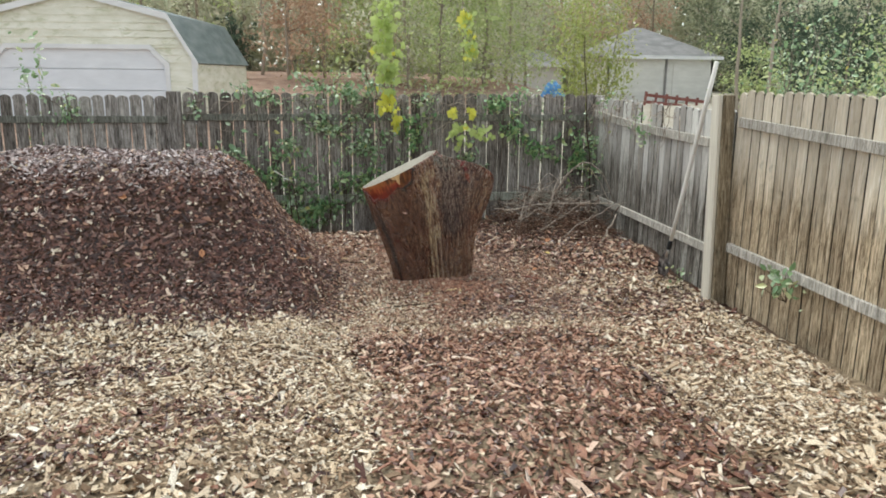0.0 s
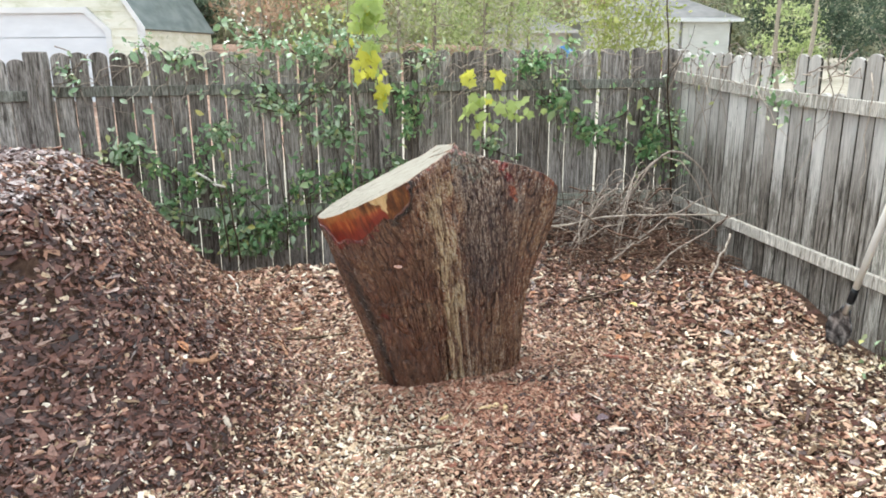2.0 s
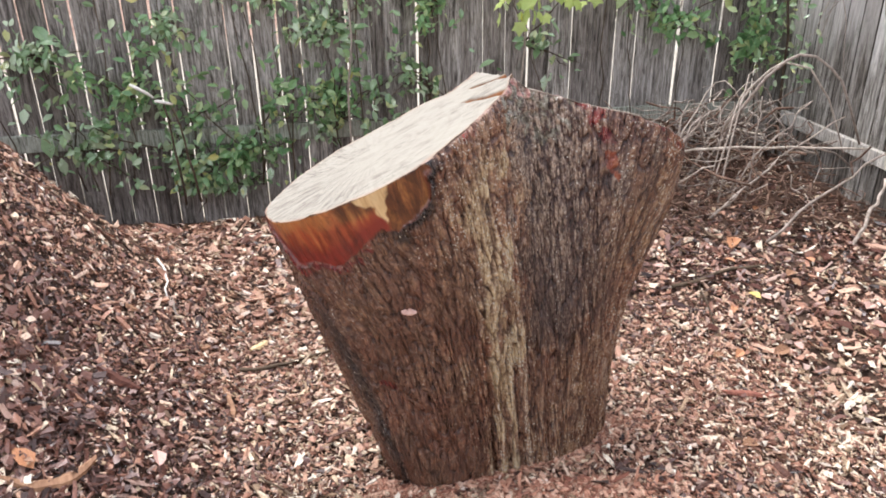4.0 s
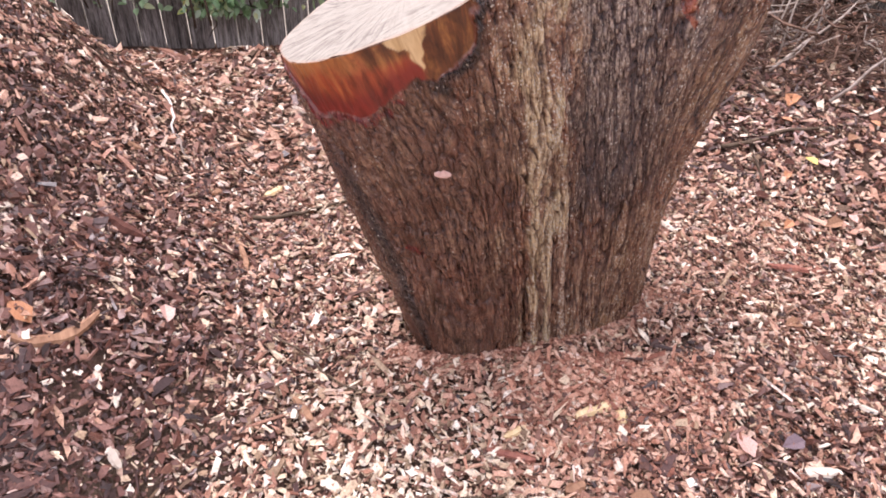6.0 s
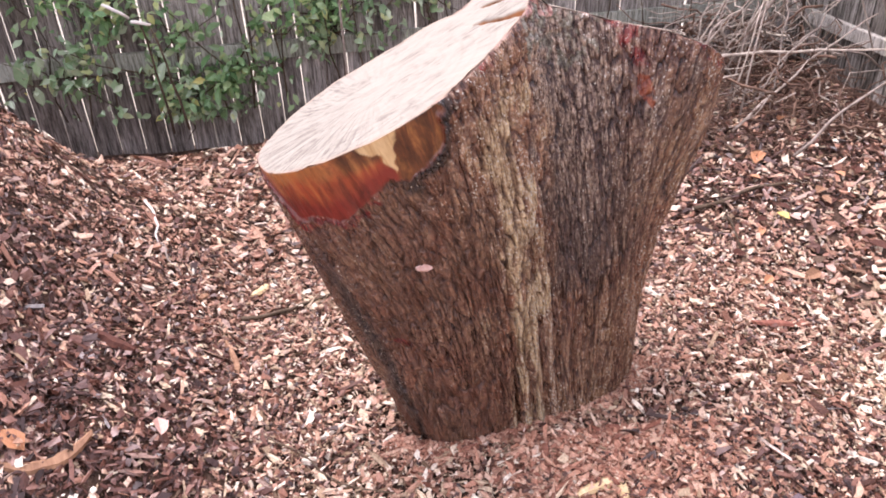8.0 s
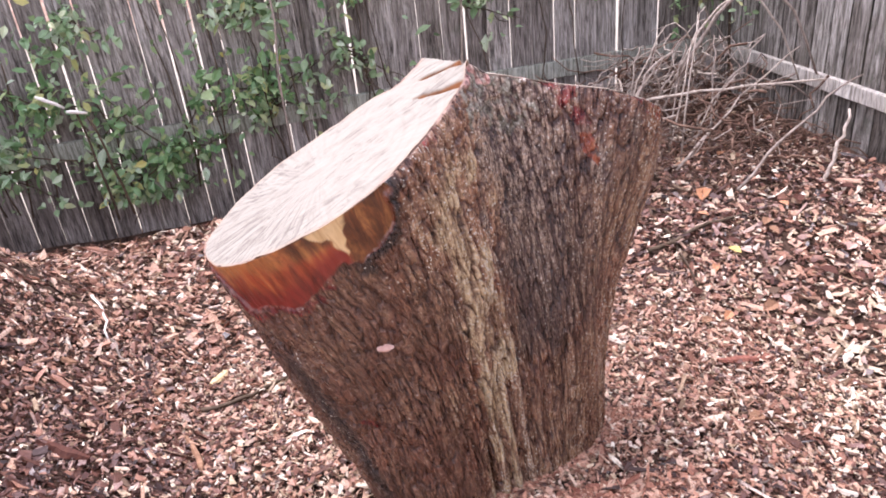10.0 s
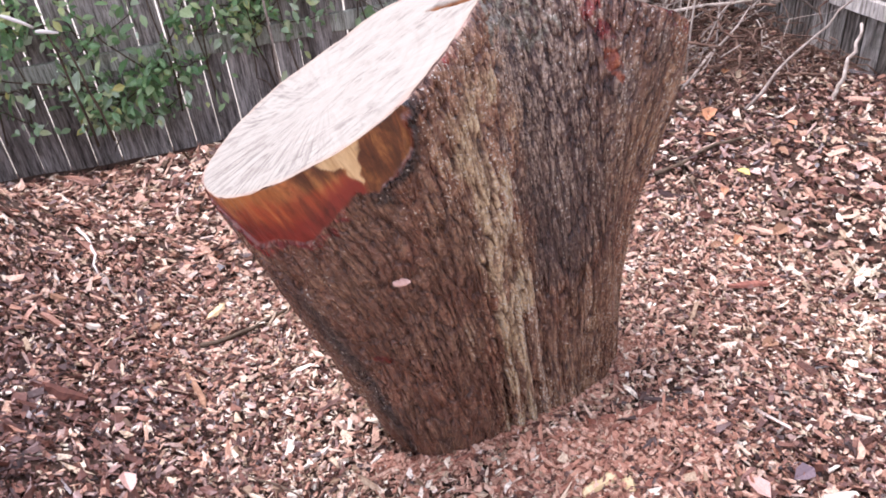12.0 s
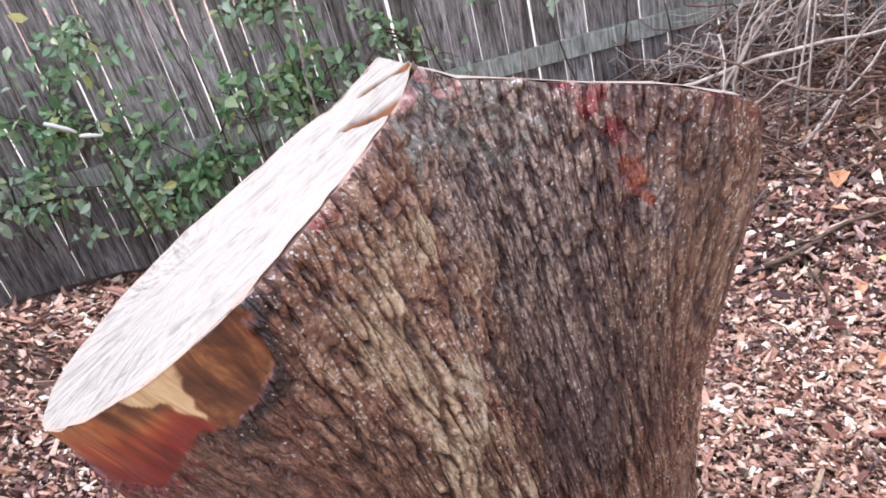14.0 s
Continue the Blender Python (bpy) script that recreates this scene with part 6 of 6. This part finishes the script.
def house(x, y, w, d, wall, ridge, m_wall, m_roof, label, door=None, yaw=0.0):
    h = thing("house", label, "house", "neighbouring houses", at=(x, y, float(ground_height(x, y)) - 0.1))
    wall, ridge = wall - h.location.z - 0.2, ridge - h.location.z - 0.2
    h.rotation_euler = (0, 0, radians(yaw))
    for pts in ([(0, 0, 0), (w, 0, 0), (w, 0, wall), (0, 0, wall)], [(w, 0, 0), (w, d, 0), (w, d, wall), (w, 0, wall)], [(0, d, 0), (0, 0, 0), (0, 0, wall), (0, d, wall)], [(w, d, 0), (0, d, 0), (0, d, wall), (w, d, wall)]):
        quad_part("wall", pts, m_wall, h, 0.1)
    o, i = 0.4, min(w, d) * 0.5
    e = [(-o, -o, wall), (w + o, -o, wall), (w + o, d + o, wall), (-o, d + o, wall)]
    r0, r1 = (i, d / 2, ridge), (w - i, d / 2, ridge)
    if r1[0] - r0[0] < 0.5:
        r0, r1 = (w / 2 - 0.25, d / 2, ridge), (w / 2 + 0.25, d / 2, ridge)
    for pts in ([e[0], e[1], r1, r0], [e[2], e[3], r0, r1], [e[3], e[0], r0, (r0[0], r0[1] + 0.01, ridge)], [e[1], e[2], (r1[0], r1[1] + 0.01, ridge), r1]):
        quad_part("roof", pts, m_roof, h, 0.08, "grey shingle roof slope")
    quad_part("gutter", [(-o, -o - 0.05, wall - 0.15), (w + o, -o - 0.05, wall - 0.15), (w + o, -o - 0.05, wall + 0.03), (-o, -o - 0.05, wall + 0.03)], M_WHITE_PAINT, h, 0.06)
    if door:
        quad_part("downpipe", [(door, -0.06, 0), (door + 0.12, -0.06, 0), (door + 0.12, -0.06, wall), (door, -0.06, wall)], M_ROOF_GREY, h, 0.05)
        quad_part("door", [(door + 0.5, -0.04, 0), (door + 2.4, -0.04, 0), (door + 2.4, -0.04, 2.2), (door + 0.5, -0.04, 2.2)], M_WALL_GREY, h, 0.05)
    return h


house(16.2, 41.0, 6.3, 7.0, 3.35, 5.1, M_WALL_GREY, M_ROOF_GREY, "pale grey single-storey house with grey hip roof", 3.4)
house(11.9, 46.0, 3.4, 5.0, 2.9, 4.0, M_WALL_GREY, M_ROOF_GREY, "small pale outbuilding with grey roof among trees")
house(-27.0, 44.0, 10.0, 9.0, 4.2, 7.4, M_WALL_GREY, M_ROOF_GREY, "distant grey-roofed house behind the shed")

M_REDPAINT = siding("red_rail_paint", (0.2, 0.07, 0.06), (0.3, 0.12, 0.1))
rail_red = thing("red_railing", "weathered red wooden railing in front of the distant house", "railing")
rail_red.location = (16.9, 37.5, float(ground_height(18.5, 37.5)) - 0.55)
rail_red.rotation_euler = (0, radians(6), 0)
for zz in (0.35, 0.75, 1.1):
    bm = box_bm(3.6, 0.06, 0.16, 0.004, (1.8, 0, zz))
    part("bar", bm, M_REDPAINT, rail_red)
for k_ in range(7):
    bm = box_bm(0.12, 0.08, 1.35, 0.004, (0.05 + 0.58 * k_, 0.07, 0.6))
    part("upright", bm, M_REDPAINT, rail_red)

M_TARP = siding("blue_tarp", (0.04, 0.16, 0.4), (0.15, 0.35, 0.62))
g_ = np.random.default_rng(77)
u_, v2_ = np.meshgrid(np.linspace(0, 2 * np.pi, 22, endpoint=False), np.linspace(0.05, 1, 8), indexing="ij")
rr = 1.0 + 0.18 * vnoise(u_ * 3, v2_ * 5)
tv = np.stack([0.85 * rr * v2_ * np.cos(u_), 0.7 * rr * v2_ * np.sin(u_), 0.85 * (1 - v2_**2.2) + 0.08 * vnoise(u_ * 4, v2_ * 7)], -1)
tarp = tagged(new("tarp_bundle", np_mesh("tarp_bundle", tv.reshape(-1, 3), grid_quads(22, 8, True), M_TARP)), "crumpled blue tarpaulin over a low heap in the field", "tarp")
tarp.matrix_basis = Matrix.LocRotScale((9.2, 28.5, float(ground_height(9.2, 28.5)) - 0.02), None, (0.6, 0.6, 0.75))


# ---- trees and shrubs beyond the fence ----
def tree(name, x, y, height, spread, low, m, n, size, label, seed, trunk_r=0.14, group="trees in the woods"):
    """A tapered trunk with limbs and an uneven crown of loose leaves between low and height."""
    g = np.random.default_rng(seed)
    t = thing(name, label, "tree", group, at=(x, y, float(ground_height(x, y)) - 0.05))
    ln = wander((0, 0, -0.1), (g.normal(0, 0.3), g.normal(0, 0.3), height * 0.95), 12, 0.05, g)
    v, q = tube_arrays(ln, np.linspace(trunk_r, trunk_r * 0.15, 12), 8)
    mpart("trunk", np_mesh("trunk", v, q, M_TRUNK, None, True), t)
    ends = []
    for _ in range(9):
        k = g.integers(2, 11)
        a = g.random() * 2 * np.pi
        r = spread * g.uniform(0.5, 1.0)
        e = ln[k] + [r * math.cos(a), r * math.sin(a), g.uniform(0.2, 0.9) * r]
        lb = wander(ln[k], e, 6, 0.06, g)
        v, q = tube_arrays(lb, np.linspace(trunk_r * 0.35, trunk_r * 0.06, 6), 5)
        mpart("limb", np_mesh("limb", v, q, M_TRUNK, None, True), t)
        ends += [lb[3], lb[5]]
    k = max(10, n // 110)
    cen = np.stack([g.normal(0, spread * 0.6, k), g.normal(0, spread * 0.6, k), g.uniform(low, height, k)], -1)
    cen = np.vstack([cen, np.array(ends)])
    rad = g.uniform(0.35, 0.85, len(cen)) * spread * 0.6
    w = g.integers(0, len(cen), n)
    pos = cen[w] + g.normal(0, 0.5, (n, 3)) * rad[w][:, None]
    pos[:, 2] = np.abs(pos[:, 2]) * 1.0
    v, q = flake_arrays(pos, size, g)
    mpart("crown", np_mesh("crown", v, q, m), t, "", "stuff")
    return t


TREES = [
    # rust and bare trees left of the middle
    (-1.0, 33, 8, 1.8, 1.0, M_WOODS_RUST, 1500, 0.13), (0.6, 36, 9, 2.0, 1.2, M_WOODS_RUST, 1800, 0.13), (-2.6, 41, 10, 2.2, 2.5, M_WOODS, 900, 0.14), (-4.4, 44, 11, 2.2, 3.5, M_WOODS_GREEN, 700, 0.15),
    (-6.5, 46, 12, 2.4, 4.0, M_WOODS, 800, 0.15), (-9.5, 45, 12, 2.4, 4.5, M_WOODS_GREEN, 800, 0.15), (-13, 47, 12, 2.6, 4.0, M_WOODS, 800, 0.16), (-1.4, 48, 12, 2.0, 3.0, M_WOODS, 600, 0.15),
    # thick olive growth in the middle
    (2.3, 33, 8, 2.0, 0.4, M_WOODS_GREEN, 2600, 0.12), (3.8, 30, 8, 1.9, 0.4, M_WOODS, 2600, 0.11), (5.4, 33, 9, 2.1, 0.4, M_WOODS_GREEN, 2300, 0.12), (7.0, 31, 8, 2.0, 0.3, M_WOODS_GREEN, 2600, 0.11), (8.6, 34, 9, 2.1, 0.4, M_WOODS, 2600, 0.12), (4.6, 27, 6, 1.5, 0.2, M_WOODS_GREEN, 900, 0.1), (10.4, 37, 9, 2.2, 0.8, M_WOODS_GREEN, 2000, 0.13),
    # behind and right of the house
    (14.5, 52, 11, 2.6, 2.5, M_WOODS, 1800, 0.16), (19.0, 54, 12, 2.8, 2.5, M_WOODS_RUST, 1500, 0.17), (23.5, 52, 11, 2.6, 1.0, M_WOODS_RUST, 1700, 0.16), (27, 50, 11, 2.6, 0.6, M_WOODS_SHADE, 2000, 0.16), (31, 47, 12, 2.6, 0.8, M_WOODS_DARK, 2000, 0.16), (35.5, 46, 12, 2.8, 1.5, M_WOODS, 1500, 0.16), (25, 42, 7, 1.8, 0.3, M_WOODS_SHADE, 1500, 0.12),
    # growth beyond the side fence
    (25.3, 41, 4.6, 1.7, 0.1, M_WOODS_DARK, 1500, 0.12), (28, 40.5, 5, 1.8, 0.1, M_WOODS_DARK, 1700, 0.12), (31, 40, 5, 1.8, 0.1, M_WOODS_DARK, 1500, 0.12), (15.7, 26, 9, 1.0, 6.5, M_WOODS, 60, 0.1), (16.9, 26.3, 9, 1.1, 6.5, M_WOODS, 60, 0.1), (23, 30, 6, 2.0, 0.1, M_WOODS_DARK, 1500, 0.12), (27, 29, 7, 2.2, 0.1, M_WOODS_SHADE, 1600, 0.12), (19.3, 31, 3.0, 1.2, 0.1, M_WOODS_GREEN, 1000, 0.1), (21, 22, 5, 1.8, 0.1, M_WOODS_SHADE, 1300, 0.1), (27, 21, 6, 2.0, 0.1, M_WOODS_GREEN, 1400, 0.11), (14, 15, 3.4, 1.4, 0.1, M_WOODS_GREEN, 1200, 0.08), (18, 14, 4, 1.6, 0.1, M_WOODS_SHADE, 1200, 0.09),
    (17, 57, 13, 2.8, 4, M_WOODS, 1400, 0.17), (11.5, 52, 11, 2.6, 2.0, M_WOODS, 1800, 0.16), (7.5, 46, 11, 2.6, 1.5, M_WOODS, 2000, 0.15), (3.5, 46, 11, 2.6, 1.5, M_WOODS_GREEN, 1800, 0.15),
]
for i_, (x_, y_, h_, sp_, lo_, m_, n_, s_) in enumerate(TREES):
    lb = {M_WOODS_RUST.name: "half-bare tree with rust-brown autumn leaves", M_WOODS_GREEN.name: "leafy tree with yellow-green early autumn foliage", M_WOODS_DARK.name: "dark evergreen tree at the wood's edge"}.get(m_.name, "olive-green thicket tree with thin trunk")
    tree("tree", x_, y_, h_, sp_, lo_, m_, int(n_ * 2.6), s_ * 0.6, lb, 300 + i_, 0.06 + 0.008 * (h_ - 6))

# two thin wires from the house into the trees
for k_, (za_, zb_) in enumerate(((4.62, 3.95), (4.22, 3.7))):
    t_ = np.linspace(0, 1, 12)
    ln = np.stack([22.3 + 13.2 * t_, 44.5 + 1.3 * t_, za_ + (zb_ - za_) * t_ - 0.5 * t_ * (1 - t_)], -1)
    v_, q_ = tube_arrays(ln, np.full(12, 0.017), 5)
    tagged(new("overhead_wire", np_mesh("overhead_wire", v_, q_, M_TRUNK, None, True)), "thin grey overhead wire from the house into the trees", "wire", "overhead wires")

# far woods behind everything
g_ = np.random.default_rng(400)
nf = 90000
fx = g_.uniform(-60, 75, nf)
fy = 58 + 12 * g_.random(nf)
fz = ground_height(fx, fy) + g_.random(nf) * (8.0 + 3.0 * vnoise(fx * 0.25, fy * 0))
v_, q_ = flake_arrays(np.stack([fx, fy, fz], -1), 0.3, g_)
tagged(new("far_woods", np_mesh("far_woods", v_, q_, M_WOODS)), "distant olive woodland closing the field", "woods", kind="stuff")
trunks = [tube_arrays(wander((x, 60 + 3 * g_.random(), 0.5), (x + g_.normal(0, 0.5), 61, 13), 6, 0.08, g_), np.linspace(0.16, 0.07, 6), 6) for x in g_.uniform(-45, 60, 70)]
v_, q_ = merge(trunks)
tagged(new("far_trunks", np_mesh("far_trunks", v_, q_, M_TRUNK, None, True)), "distant bare grey tree trunks in the wood", "woods", kind="stuff")


def shrub(name, x, y, z0, rx, ry, rz, m, n, size, label, seed, stems=9):
    """A shrub of upright stems with leaves gathered along them."""
    g = np.random.default_rng(seed)
    s = thing(name, label, "shrub", at=(x, y, max(z0, float(ground_height(x, y)) - 0.05)))
    pos = []
    for _ in range(stems):
        a, r = g.random() * 2 * np.pi, math.sqrt(g.random())
        e = (rx * r * math.cos(a), ry * r * math.sin(a), rz * g.uniform(0.6, 1.15))
        ln = wander((e[0] * 0.2, e[1] * 0.2, -0.05), e, 9, 0.04 * rz / 2, g)
        v, q = tube_arrays(ln, np.linspace(0.013, 0.003, 9), 5)
        mpart("stem", np_mesh("stem", v, q, M_TRUNK, None, True), s)
        pos.append(ln[3:])
    pos = np.vstack(pos)
    p = pos[g.integers(0, len(pos), n)] + g.normal(0, 1, (n, 3)) * [rx * 0.2, ry * 0.2, rz * 0.09]
    p[:, 2] = np.abs(p[:, 2])
    v, q = leaf_arrays(p, size, g, 0.1)
    mpart("leaves", np_mesh("leaves", v, q, m), s, "", "stuff")


shrub("large_shrub", 7.1, 18.5, -0.15, 1.0, 0.9, 4.0, M_SHRUB, 5200, 0.08, "tall yellow-green shrub standing behind the fence", 500, 22)
shrub("large_shrub", 5.6, 17.5, -0.15, 0.6, 0.6, 1.9, M_VINE, 500, 0.09, "low pale green shrub behind the fence", 505, 10)
shrub("side_shrub", 6.2, 8.3, -0.15, 0.8, 1.0, 2.75, M_VINE, 3000, 0.05, "dense green shrub rising behind the side fence", 501, 18)
shrub("side_shrub", 6.6, 6.2, -0.15, 0.8, 1.0, 2.7, M_VINE, 3000, 0.05, "dense green shrub rising behind the side fence", 502, 18)
shrub("side_shrub", 7.6, 10.3, -0.15, 0.8, 0.8, 2.2, M_WOODS_GREEN, 900, 0.085, "leafy green shrub behind the side fence", 503, 12)
shrub("sprig_shrub", -3.4, 10.6, -0.15, 0.25, 0.15, 2.55, M_VINE, 240, 0.085, "thin leafy sprig rising above the back fence", 504, 3)
shrub("dark_shrub", -3.2, 34.0, -0.2, 0.8, 0.8, 2.3, M_WOODS_DARK, 1300, 0.16, "dense dark evergreen shrub beside the shed", 506, 14)
shrub("field_shrub", 0.6, 14.0, -0.15, 0.35, 0.3, 2.15, M_WOODS_GREEN, 160, 0.08, "thin leafy weed stems behind the fence", 508, 6)
